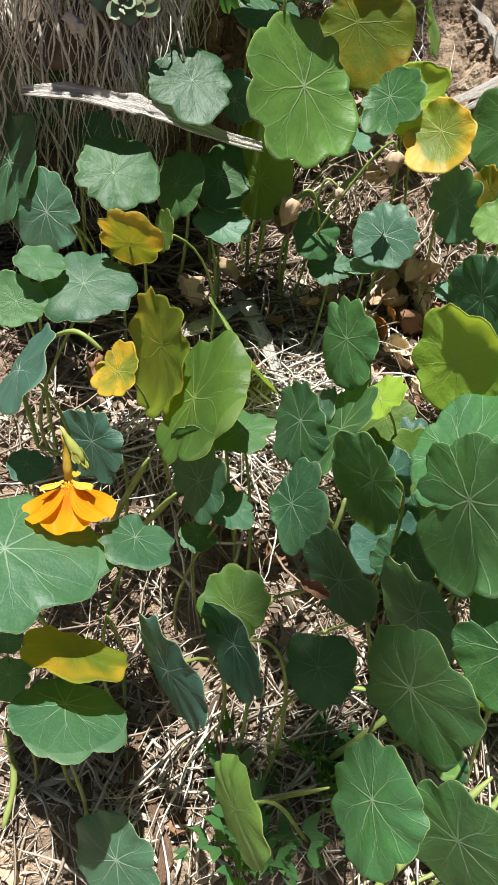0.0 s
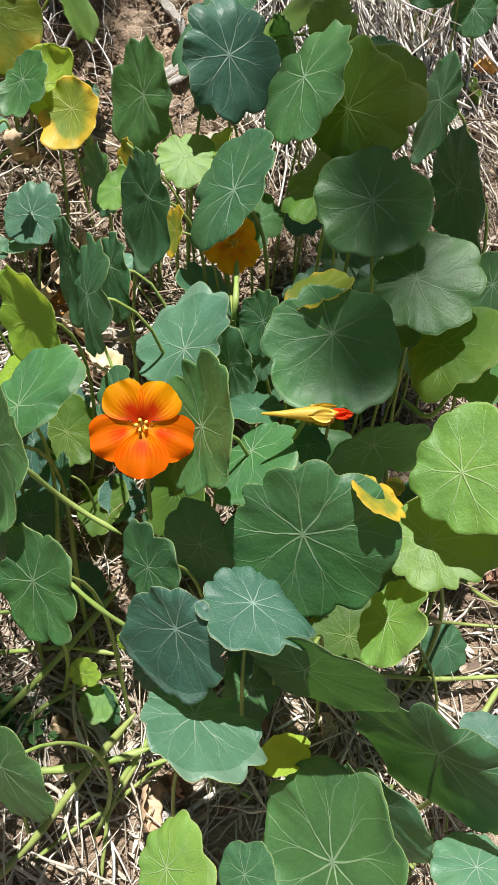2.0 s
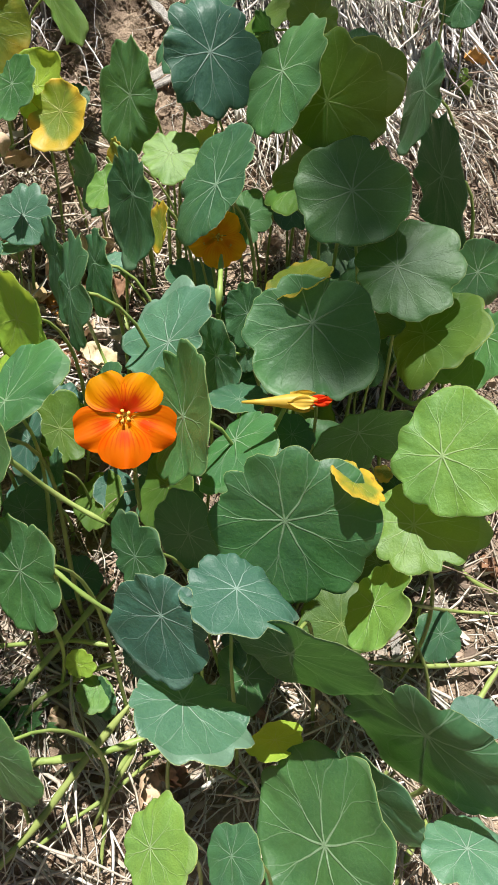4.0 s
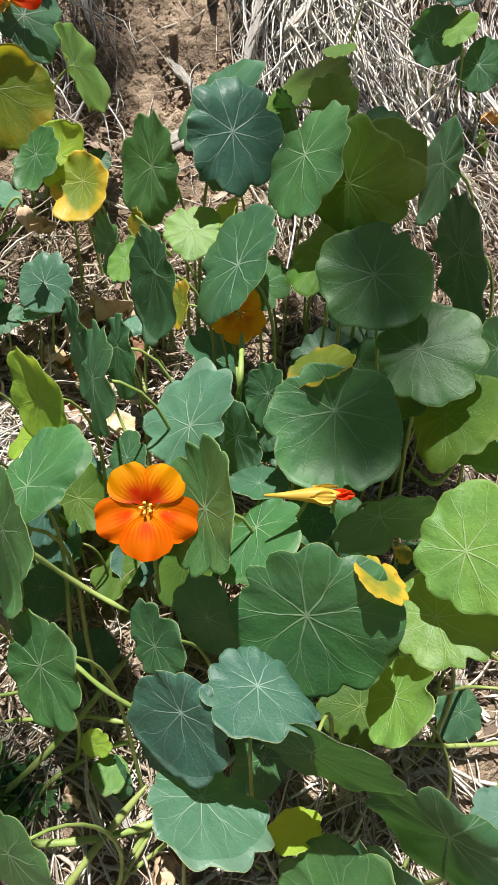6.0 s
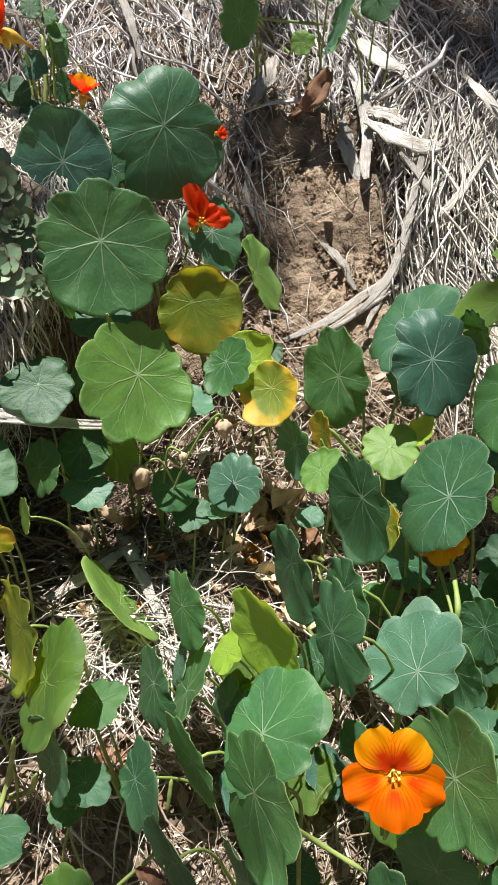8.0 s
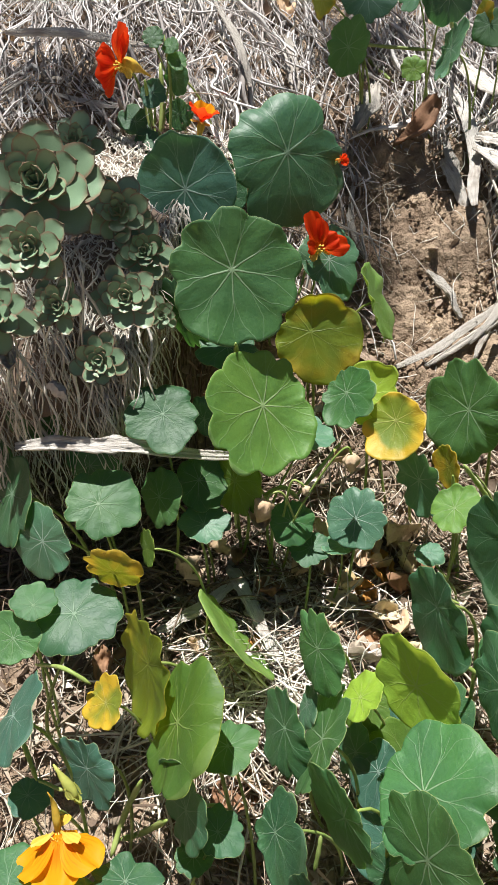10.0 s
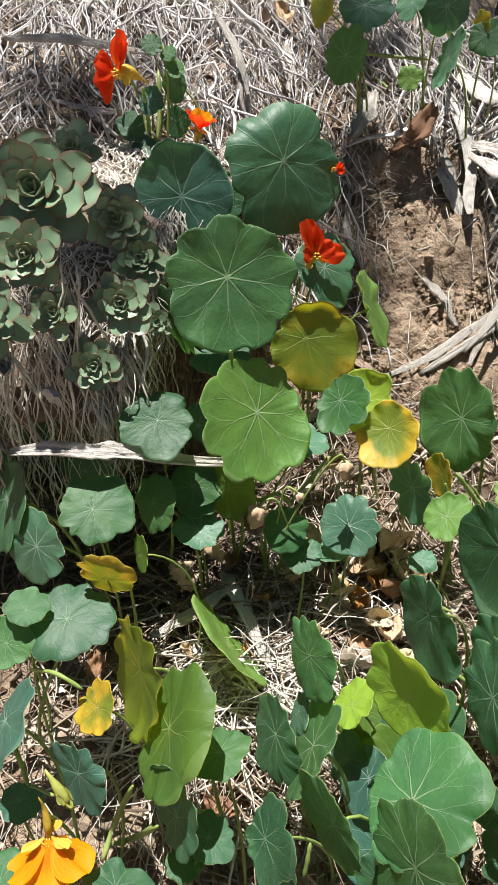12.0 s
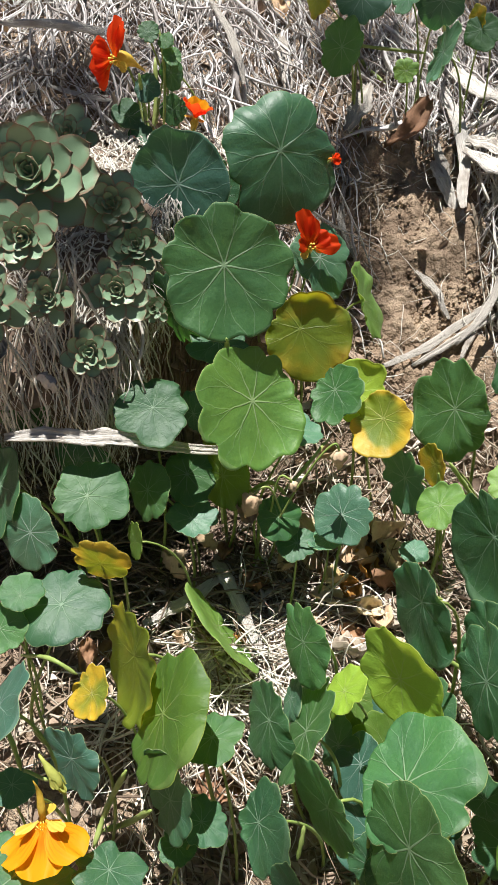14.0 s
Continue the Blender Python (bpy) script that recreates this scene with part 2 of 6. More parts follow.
def petal_material(name, inner, outer, tip, streak):
    s = Nodes(name)
    sep = s.add("SeparateXYZ", Vector=s.add("TexCoord").outputs["UV"])
    u, v = sep.outputs[0], sep.outputs[1]
    p = s.place()
    n = s.noise(p, 90.0, 3.0)
    vv = s.math("ADD", v, s.math("MULTIPLY", s.math("SUBTRACT", n, 0.5), 0.35))
    col = s.mix(s.step(vv, 0.15, 0.55), inner, outer)
    col = s.mix(s.step(vv, 0.60, 1.0), col, tip)
    wide = s.math("SUBTRACT", 1.0, s.step(s.math("ABSOLUTE", s.math("ADD", u, s.math("MULTIPLY", s.math("SUBTRACT", n, 0.5), 0.5))), 0.10, 0.62))
    blotch = s.math("MULTIPLY", wide, s.math("MULTIPLY", s.step(vv, 0.12, 0.30), s.math("SUBTRACT", 1.0, s.step(vv, 0.36, 0.66))))
    col = s.mix(s.math("MULTIPLY", blotch, 0.9), col, streak)
    lines = s.math("ABSOLUTE", s.math("SINE", s.math("ADD", s.math("MULTIPLY", u, 17.0), s.math("MULTIPLY", n, 3.0))))
    lines = s.math("MULTIPLY", s.step(lines, 0.80, 0.99), s.math("SUBTRACT", 1.0, s.step(vv, 0.45, 0.8)))
    col = s.mix(s.math("MULTIPLY", lines, 0.6), col, streak)
    fib = s.math("SINE", s.math("MULTIPLY", u, 40.0))
    return s.finish(col, 0.5, s.bump(s.math("ADD", s.math("MULTIPLY", fib, 0.12), n), 0.2, 0.0006), 0.12, s.mix(0.35, col, outer), 0.6)


BARK = strip_material("bark_strip", (0.64, 0.60, 0.535), (0.42, 0.385, 0.34), (0.24, 0.18, 0.135))
PALE_BARK = strip_material("pale_bark", (0.80, 0.77, 0.71), (0.58, 0.53, 0.47), (0.30, 0.22, 0.15))
BROWN_BARK = strip_material("brown_bark", (0.36, 0.23, 0.15), (0.25, 0.15, 0.10), (0.13, 0.08, 0.055))


PETAL_UP = petal_material("petal_upper", (0.46, 0.030, 0.002), (0.90, 0.30, 0.001), (0.92, 0.38, 0.003), (0.56, 0.010, 0.002))
PETAL_LOW = petal_material("petal_lower", (0.86, 0.36, 0.004), (0.88, 0.180, 0.001), (0.86, 0.150, 0.001), (0.78, 0.060, 0.001))
PETAL_YELLOW = petal_material("petal_yellow", (0.90, 0.38, 0.012), (0.90, 0.40, 0.012), (0.90, 0.44, 0.016), (0.82, 0.24, 0.008))
PETAL_RED = petal_material("petal_red", (0.80, 0.16, 0.01), (0.86, 0.060, 0.010), (0.88, 0.080, 0.012), (0.65, 0.02, 0.006))


def plain(name, color, rough=0.5, trans=None):
    s = Nodes(name)
    n = s.noise(s.place(), 120.0, 3.0)
    col = s.mix(s.step(n, 0.3, 0.7), tuple(c * 0.8 for c in color), tuple(min(1, c * 1.15) for c in color))
    return s.finish(col, rough, s.bump(n, 0.2, 0.0006), 0.35, trans, 0.3)


SPUR = plain("spur", (0.62, 0.42, 0.06), 0.5, (0.7, 0.5, 0.05))
SPUR_RED = plain("spur_orange", (0.60, 0.22, 0.03), 0.5, (0.7, 0.3, 0.05))
BUD = plain("bud_sepal", (0.40, 0.42, 0.10), 0.5, (0.50, 0.50, 0.10))
ANTHER = plain("anther", (0.85, 0.62, 0.10), 0.7)


def succulent_material():
    s = Nodes("succulent_leaf")
    sep = s.add("SeparateXYZ", Vector=s.add("TexCoord").outputs["UV"])
    u, v = sep.outputs[0], sep.outputs[1]
    p = s.place()
    n = s.noise(p, 70.0, 4.0)
    col = s.mix(s.step(n, 0.3, 0.7), (0.150, 0.235, 0.130), (0.205, 0.300, 0.180))
    col = s.mix(s.math("MULTIPLY", s.rand(), 0.4), col, (0.13, 0.23, 0.15))
    edge = s.math("MAXIMUM", s.step(s.math("ABSOLUTE", u), 0.70, 1.0), s.step(v, 0.86, 1.0))
    edge = s.math("MULTIPLY", edge, s.step(s.noise(p, 120.0, 3.0), 0.30, 0.58))
    col = s.mix(s.math("MULTIPLY", edge, 0.85), col, (0.25, 0.085, 0.065))
    col = s.mix(s.step(s.noise(p, 210.0, 2.0), 0.69, 0.74), col, (0.16, 0.10, 0.07))
    return s.finish(col, 0.42, s.bump(n, 0.15, 0.001), 0.45)


SUCCULENT = succulent_material()


# ---- shape of the bank ----
GROUND_Y = (-400.0, -8.0, -1.3, -0.9, -0.3, 0.0, 0.10, 0.15, 0.20, 0.31, 0.40, 0.46, 0.52, 0.58, 0.64, 0.73, 0.785, 0.84, 0.90, 0.99, 1.10, 1.30, 1.9, 2.6, 8.0, 400.0)
GROUND_Z = (-6.0, -0.1, 0.0, 0.08, 0.56, 0.83, 0.90, 0.938, 0.965, 1.005, 1.040, 1.066, 1.078, 1.125, 1.170, 1.205, 1.255, 1.320, 1.360, 1.405, 1.465, 1.58, 1.95, 2.15, 2.3, 6.0)
MOUND_Y = (-400.0, 0.42, 0.50, 0.660, 0.690, 0.715, 0.735, 0.75, 0.85, 0.95, 1.10, 1.30, 1.9, 2.6, 8.0, 400.0)
MOUND_Z = (-6.0, 1.045, 1.060, 1.090, 1.22, 1.340, 1.382, 1.392, 1.438, 1.482, 1.55, 1.65, 1.98, 2.16, 2.3, 6.0)


def ground_z(x, y):
    """Height of the bank: a slope with a grassy mound over a hollow on one side and an eroded gully of bare soil."""
    base = float(np.interp(y, GROUND_Y, GROUND_Z))
    low = 1 - smooth(0.25, 0.45, y)
    base += -0.055 * (1 - smooth(-0.06, 0.13, x)) * low * smooth(-0.6, 0.1, y)
    if y > 0.42:
        w = 1 - smooth(-0.005, 0.13, x)
        base += (float(np.interp(y, MOUND_Y, MOUND_Z)) - base) * w
    gully = smooth(0.15, 0.19, x) * (1 - smooth(0.26, 0.31, x)) * smooth(0.60, 0.68, y) * (1 - smooth(0.86, 0.93, y))
    return base - 0.006 * gully

# ---- the bank ----
def build_ground():
    xs = np.concatenate([-np.geomspace(400, 0.5, 16), np.arange(-0.40, 0.15, 0.007), np.arange(0.15, 0.34, 0.0032), np.arange(0.34, 0.80, 0.007), np.geomspace(0.9, 400, 16)])
    ys = np.concatenate([-np.geomspace(400, 0.2, 18), np.arange(-0.12, 0.60, 0.007), np.arange(0.60, 0.93, 0.0032), np.arange(0.93, 1.45, 0.007), np.geomspace(1.55, 400, 16)])
    verts, faces = [], []
    for y in ys:
        for x in xs:
            z = ground_z(x, y)
            if -0.6 < x < 1.0 and -0.3 < y < 1.7:
                bare = smooth(0.14, 0.19, x) * (1 - smooth(0.28, 0.34, x)) * smooth(0.60, 0.68, y) * (1 - smooth(0.88, 0.95, y))
                z += (0.010 + 0.012 * bare) * noise.noise((x * 18, y * 18, 0.3)) + (0.005 + 0.014 * bare) * noise.noise((x * 48, y * 48, 4.1))
                z += (0.003 + 0.006 * bare) * noise.noise((x * 120, y * 120, 9.7)) + 0.003 * bare * noise.noise((x * 260, y * 260, 2.2))
            verts.append((x, y, z))
    nx = len(xs)
    for j in range(len(ys) - 1):
        for i in range(nx - 1):
            a = j * nx + i
            faces.append((a, a + 1, a + nx + 1, a + nx))
    ob = new("ground", mesh_of("ground", verts, faces, SOIL))
    return tagged(ob, "steep bank of dry crumbly tan soil", "ground", kind="structure")


build_ground()


def strand_mesh(name, label, n, where, lean, length, width, material, seed, lift=0.004, wild=0.5, segs=6, bend=0.28, hollow=False):
    """Countless dry blades that lie along the bank or hang over its edge, as one mesh."""
    rng = random.Random(seed)
    verts, faces = [], []
    for _ in range(n):
        x, y = where(rng)
        if x < 0.0 and 0.43 < y < 0.735 and not hollow:
            continue
        z = ground_z(x, y) + rng.uniform(0.0, lift)
        d = Vector(lean(x, y, rng))
        d = unit(d + Vector((rng.gauss(0, wild), rng.gauss(0, wild), rng.gauss(0, wild * 0.3))))
        ln = rng.uniform(*length)
        p = Vector((x, y, z))
        line = [p.copy()]
        side = Vector((rng.gauss(0, 1), rng.gauss(0, 1), 0)) * bend
        for k in range(segs):
            d = unit(d + side * rng.uniform(0.1, 1.0) / segs * 2 + Vector((rng.gauss(0, 0.17), rng.gauss(0, 0.17), rng.gauss(0, 0.10) - 0.05)))
            p = p + d * (ln / segs)
            g = ground_z(p.x, p.y) + 0.001
            if p.z < g:
                p.z = g + rng.uniform(0, lift * 0.7)
            if not hollow and (0.180 < p.x < 0.285 and 0.64 < p.y < 0.885 and rng.random() < 0.8) or (not hollow and y > 0.66 and -0.03 < p.x < 0.17 and 0.44 < p.y < 0.695):
                break
            if y > 0.66 and p.x < 0.0 and p.y < 0.735:
                break
            if p.z > ground_z(p.x, p.y) + 0.055 and y < 0.78:
                break
            line.append(p.copy())
        if len(line) < 4:
            continue
        w = rng.uniform(*width)
        tube_data(line, [w * (1 - 0.75 * abs(2 * k / segs - 0.9)) for k in range(len(line))], 3, verts, faces, 0.6)
    ob = new(name, mesh_of(name, verts, faces, material))
    return tagged(ob, label, "dry grass", kind="stuff")


def chips(name, label, n, where, size, material, seed, thick=False, slim=(0.3, 0.8)):
    """Small curled flakes of dead leaf or crumbs of soil, as one mesh."""
    rng = random.Random(seed)
    verts, faces = [], []
    for _ in range(n):
        x, y = where(rng)
        r = rng.uniform(*size)
        c = Vector((x, y, ground_z(x, y) + (-r * 0.1 if thick else rng.uniform(0.001, 0.009))))
        m = Euler((rng.gauss(0.5, 0.5), rng.gauss(0, 0.5), rng.uniform(0, 6.28))).to_matrix()
        start = len(verts)
        if thick:
            for sx, sy, sz in ((1, 0, 0), (-1, 0, 0), (0, 1, 0), (0, -1, 0), (0, 0, 1), (0, 0, -1)):
                q = Vector((sx, sy, sz)) * r * rng.uniform(0.6, 1.1)
                verts.append(tuple(c + m @ q))
            for a, b, d in ((0, 2, 4), (2, 1, 4), (1, 3, 4), (3, 0, 4), (2, 0, 5), (1, 2, 5), (3, 1, 5), (0, 3, 5)):
                faces.append((start + a, start + b, start + d))
        else:
            asp = rng.uniform(*slim)
            bend = rng.uniform(-1.2, 1.2)
            for i in range(5):
                t = i / 4 * 2 - 1
                wide = asp * math.sqrt(max(0.02, 1 - t * t * 0.97)) * rng.uniform(0.75, 1.1)
                for j in (-1, 0, 1):
                    q = Vector((t, wide * j, bend * 0.4 * t * t + 0.35 * bend * abs(j) * wide + rng.gauss(0, 0.05))) * r
                    verts.append(tuple(c + m @ q))
            for i in range(4):
                for j in range(2):
                    a = start + i * 3 + j
                    faces.append((a, a + 1, a + 4, a + 3))
    ob = new(name, mesh_of(name, verts, faces, material, shade=not thick))
    return tagged(ob, label, "litter", kind="stuff")


# ---- nasturtium parts ----
def plant(x, y, label):
    ob = new("nasturtium_plant")
    ob.location = (x, y, ground_z(x, y))
    ob.empty_display_size = 0.02
    return tagged(ob, label, "nasturtium", group="nasturtiums on the bank")


def in_plant(p, v):
    return Vector(v) - p.location


def blade(name, radius, off, seed, kind, frill=1.0, cup=None):
    """A round leaf blade round its stalk: shallow uneven lobes, a thin crinkled rim, faint pleats along the veins."""
    rng = random.Random(seed)
    rings = (0.0, 0.05, 0.13, 0.23, 0.34, 0.45, 0.56, 0.66, 0.75, 0.83, 0.90, 0.95, 1.0)
    segs = 108
    lobes = rng.choice((8, 9, 9, 10))
    ph = rng.uniform(0, 6.28)
    amp = rng.uniform(0.07, 0.15) * frill
    ruff = rng.uniform(0.016, 0.045) * frill
    cup = rng.uniform(-0.08, 0.08) if cup is None else cup
    fold_a, fold = rng.uniform(0, 6.28), rng.uniform(-0.05, 0.06)
    wob = [rng.gauss(0, 0.030) for _ in range(4)]
    wph = [rng.uniform(0, 6.28) for _ in range(4)]
    notch_a, notch = rng.uniform(0, 6.28), rng.choice((0, 0.05, 0.10, 0.20))
    curl_a, curl = rng.uniform(0, 6.28), rng.choice((-0.30, -0.18, 0.0, 0.12, 0.22))
    deep = [rng.uniform(0.35, 1.5) for _ in range(lobes)]
    nn = rng.uniform(0, 50)
    verts, uvs, faces = [(0, 0, 0)], [(0, 0)], []
    ox, oy = off
    for q in rings[1:]:
        for k in range(segs):
            a = 2 * math.pi * k / segs
            ca, sa = math.cos(a), math.sin(a)
            # distance from the stalk to the rim of a circle whose middle lies at off
            dot = ox * ca + oy * sa
            rim = dot + math.sqrt(max(0.01, dot * dot + 1 - ox * ox - oy * oy))
            turn = (lobes * 0.5 * a + ph + 0.45 * math.sin(a + wph[0]) + 0.4 * math.sin(2 * a + wph[1])) / math.pi
            near = abs(turn - round(turn)) * 2
            rim *= 1 + amp * deep[round(turn) % lobes] * (min(1.0, near * 1.5) ** 0.7 - 0.85) + sum(w * math.cos((i + 2) * a + p) for i, (w, p) in enumerate(zip(wob, wph)))
            rim += 0.030 * frill * noise.noise((ca * 4 + nn, sa * 4, nn)) + 0.016 * frill * noise.noise((ca * 12 + nn, sa * 12, nn))
            da = abs((a - notch_a + math.pi) % (2 * math.pi) - math.pi)
            rim *= 1 - notch * min(1.0, frill) * math.exp(-(da / 0.11) ** 2)
            r = q * rim
            x, y = r * ca, r * sa
            z = cup * r * r - 0.02 * (1 - min(1, r / 0.2)) ** 2
            z += fold * (x * math.cos(fold_a) + y * math.sin(fold_a)) ** 2
            z += ruff * (q**4) * math.sin(lobes * a + ph * 2) + 0.06 * frill * q * q * noise.noise((x * 1.5 + nn, y * 1.5, nn + 3))
            vein = abs(((a * 9 / (2 * math.pi)) + 0.5) % 1.0 - 0.5) * 2
            z += 0.020 * r * (vein**0.6 - 0.5) * (0.4 + abs(noise.noise((ca * 2 + nn, sa * 2, 1))))
            z += 0.012 * noise.noise((x * 5 + nn, y * 5, nn + 8)) + 0.008 * noise.noise((x * 12 + nn, y * 12, nn + 8))
            z += 0.020 * frill * q**5 * noise.noise((ca * 7 + nn, sa * 7, nn + 20))
            dc = abs((a - curl_a + math.pi) % (2 * math.pi) - math.pi)
            z += curl * q**6 * math.exp(-(dc / 0.8) ** 2)
            verts.append((x * radius, y * radius, z * radius))
            uvs.append((x, y))
    for k in range(segs):
        faces.append((0, 1 + k, 1 + (k + 1) % segs))
    rows = len(rings) - 1
    for i in range(rows - 1):
        for k in range(segs):
            a, b = 1 + i * segs + k, 1 + i * segs + (k + 1) % segs
            faces.append((a, a + segs, b + segs, b))
    start = 1 + (rows - 1) * segs
    for k in range(segs):
        x, y, z = verts[start + k]
        s = 1 + 0.0003 / max(1e-4, math.hypot(x, y))
        verts.append((x * s, y * s, z - 0.0004))
        u = uvs[start + k]
        m = 3.0 / max(1e-4, math.hypot(*u))
        uvs.append((u[0] * m, u[1] * m))
    for k in range(segs):
        a, b = start + k, start + (k + 1) % segs
        faces.append((a, a + segs, b + segs, b))
    return mesh_of(name, verts, faces, LEAF[kind], uvs)


WORDS = {"g": "", "d": "dark green leaf", "t": "blue-green leaf", "b": "pale grey-green leaf", "l": "light green leaf", "v": "lime green leaf coloured as sunlit", "o": "olive green leaf", "m": "olive leaf with orange patches", "y": "yellow leaf with brown spots"}
COUNT = [0]


def leaf(p, kind, at, normal, spin, radius, off, foot=None, frill=1.0, cup=None):
    """A leaf of a plant: blade round the top of its stalk, and the stalk down to the bank."""
    COUNT[0] += 1
    seed = COUNT[0]
    rng = random.Random(seed * 13)
    n = unit(normal)
    ref = unit(Vector((1, 0, 0)) - n * n.x) if abs(n.x) < 0.95 else unit(Vector((0, 1, 0)) - n * n.y)
    ex = Matrix.Rotation(radians(spin), 3, n) @ ref
    ey = n.cross(ex)
    m = Matrix((ex, ey, n)).transposed().to_4x4()
    m.translation = in_plant(p, at)
    ob = child("leaf", blade("leaf", radius, off, seed, kind, frill, cup), p, m, WORDS[kind])
    at = Vector(at)
    if foot is None:
        h = min(0.12, max(0.02, at.z - ground_z(at.x, at.y)))
        fx, fy = at.x - n.x * h * 0.3 + rng.gauss(0, 0.010), at.y - n.y * h * 0.3 + rng.gauss(0, 0.010)
        foot = Vector((fx, fy, ground_z(fx, fy) - 0.004))
    foot = Vector(foot)
    d = (at - foot).length
    line = bezier(at - n * 0.0008, at - n * (0.25 * d), foot + Vector((rng.gauss(0, 0.1), rng.gauss(0, 0.1), 0.45)) * d, foot, 12)
    verts, faces = [], []
    w = 0.0006 + 0.010 * radius
    inv = m.inverted()
    tube_data([inv @ in_plant(p, q) for q in line], [w * (1.25 - 0.25 * math.cos(k / 3)) for k in range(13)], 6, verts, faces)
    child("leaf_stalk", mesh_of("leaf_stalk", verts, faces, STALK), ob)
    return ob


def stem(p, points, width=0.0019):
    """A fleshy trailing stem of a plant."""
    line = glide([in_plant(p, q) for q in points])
    verts, faces = [], []
    last = len(line) - 1
    tube_data(line, [width * (1 + 0.12 * math.sin(k * 1.3)) * (0.35 if k in (0, last) else 0.75 if k in (1, last - 1) else 1) for k in range(last + 1)], 7, verts, faces)
    return child("stem", mesh_of("stem", verts, faces, STALK), p)


def petal_mesh(name, length, wide, material, seed, curl=0.3, frill=0.06, claw=0.28):
    rng = random.Random(seed)
    nu, nv = 13, 12
    verts, uvs, faces = [], [], []
    ph = rng.uniform(0, 6)
    for j in range(nv + 1):
        v = j / nv
        for i in range(nu + 1):
            u = i / nu * 2 - 1
            body = math.sin(math.pi * min(1, max(0, (v - claw * 0.5) / (1.28 - claw * 0.5)))) ** 0.75
            half = wide * (0.10 + 0.42 * body)
            y = v * length * (1 - 0.16 * u * u * v + 0.03 * math.sin(5 * u + ph) * v)
            x = u * half
            z = -curl * length * v * v + 0.10 * length * u * u * (1 - v) + frill * length * v * v * math.sin(6 * u + ph) + 0.02 * length * math.sin(11 * u + 2 * ph) * v
            verts.append((x, y, z))
            uvs.append((u, v))
    for j in range(nv):
        for i in range(nu):
            a = j * (nu + 1) + i
            faces.append((a, a + 1, a + nu + 2, a + nu + 1))
    return mesh_of(name, verts, faces, material, uvs)


def cone_mesh(name, line, radii, material, sides=9):
    verts, faces = [], []
    tube_data([Vector(q) for q in line], radii, sides, verts, faces)
    return mesh_of(name, verts, faces, material)


def flower(p, at, face, up, size, upper, lower, label, spread=1.0, spur=SPUR, foot=None, seed=1, close=0.0, petals=None, spur_size=1.0):
    """A nasturtium flower: five petals round a throat, sepals and a long spur behind, stamens in front, on its own stalk."""
    f = unit(face)
    u = unit(Vector(up) - f * Vector(up).dot(f))
    m = Matrix((u.cross(f), u, f)).transposed().to_4x4()
    m.translation = in_plant(p, at)
    s = size
    tail = [(0, 0, -0.02 * s), (0, 0.02 * s, -0.18 * s), (0, 0.03 * s, -0.34 * s), (0, -0.02 * s, -0.45 * s - 0.10 * s * spur_size), (0, -0.09 * s, -0.50 * s - 0.28 * s * spur_size)]
    ob = child("flower", cone_mesh("flower", tail, [q * s * spur_size for q in (0.10, 0.13, 0.09, 0.035, 0.012)], spur), p, m, label)
    whole = ((36, 0.55, 0.53, 5), (-37, 0.53, 0.54, 7), (112, 0.61, 0.58, -4), (180, 0.61, 0.64, 5), (-114, 0.62, 0.59, -5))
    for k, (ang, length, wide, more) in enumerate(petals or whole):
        mat = upper if k < 2 else lower
        tilt = (10 + close + more) * spread
        pm = petal_mesh("petal", length * s, wide * s, mat, seed * 10 + k, 0.22 * spread, 0.065)
        child("petal", pm, ob, pose(0, 0, 0, 0, 0, ang) @ pose(0, 0.05 * s, 0.01 * s, tilt + 6))
    for k in range(5):
        a = 2 * math.pi * k / 5 + 0.6
        c, d = math.cos(a), math.sin(a)
        line = [(0.02 * s * c, 0.02 * s * d, -0.02 * s), (0.05 * s * c, 0.05 * s * d, 0.08 * s), (0.07 * s * c, 0.07 * s * d - 0.02 * s, 0.14 * s)]
        child("stamen", cone_mesh("stamen", line, [0.008 * s, 0.008 * s, 0.024 * s], ANTHER, 6), ob)
    verts, faces = [], []
    rng = random.Random(seed * 7)
    for k in range(22):
        a = math.pi + math.pi * (k + 0.5) / 22
        c, d = math.cos(a), math.sin(a)
        r0 = rng.uniform(0.10, 0.16)
        tube_data([Vector((r0 * c * s, r0 * d * s, 0.01 * s)), Vector((r0 * 0.75 * c * s, r0 * 0.75 * d * s, rng.uniform(0.05, 0.09) * s))], [0.005 * s, 0.002 * s], 3, verts, faces)
    child("fringe", mesh_of("fringe", verts, faces, ANTHER), ob)
    for k in range(3):
        sm = petal_mesh("sepal", 0.30 * s, 0.18 * s, spur, seed * 20 + k, 0.1, 0.02)
        child("sepal", sm, ob, pose(0, 0, -0.03 * s, 0, 0, 120 * k) @ pose(0, 0.06 * s, 0, 18))
    a = Vector(at) - f * 0.16 * s
    if foot is None:
        fx, fy = a.x, a.y + 0.02
        foot = (fx, fy, ground_z(fx, fy))
    b = Vector(foot)
    inv = m.inverted()
    line = [inv @ in_plant(p, q) for q in bezier(a, a - f * 0.02 + Vector((0, 0, -0.01)), b.lerp(a, 0.5) + Vector((0, 0.005, 0.0)), b, 12)]
    child("flower_stalk", cone_mesh("flower_stalk", line, [0.0011] * 13, STALK, 6), ob)
    return ob


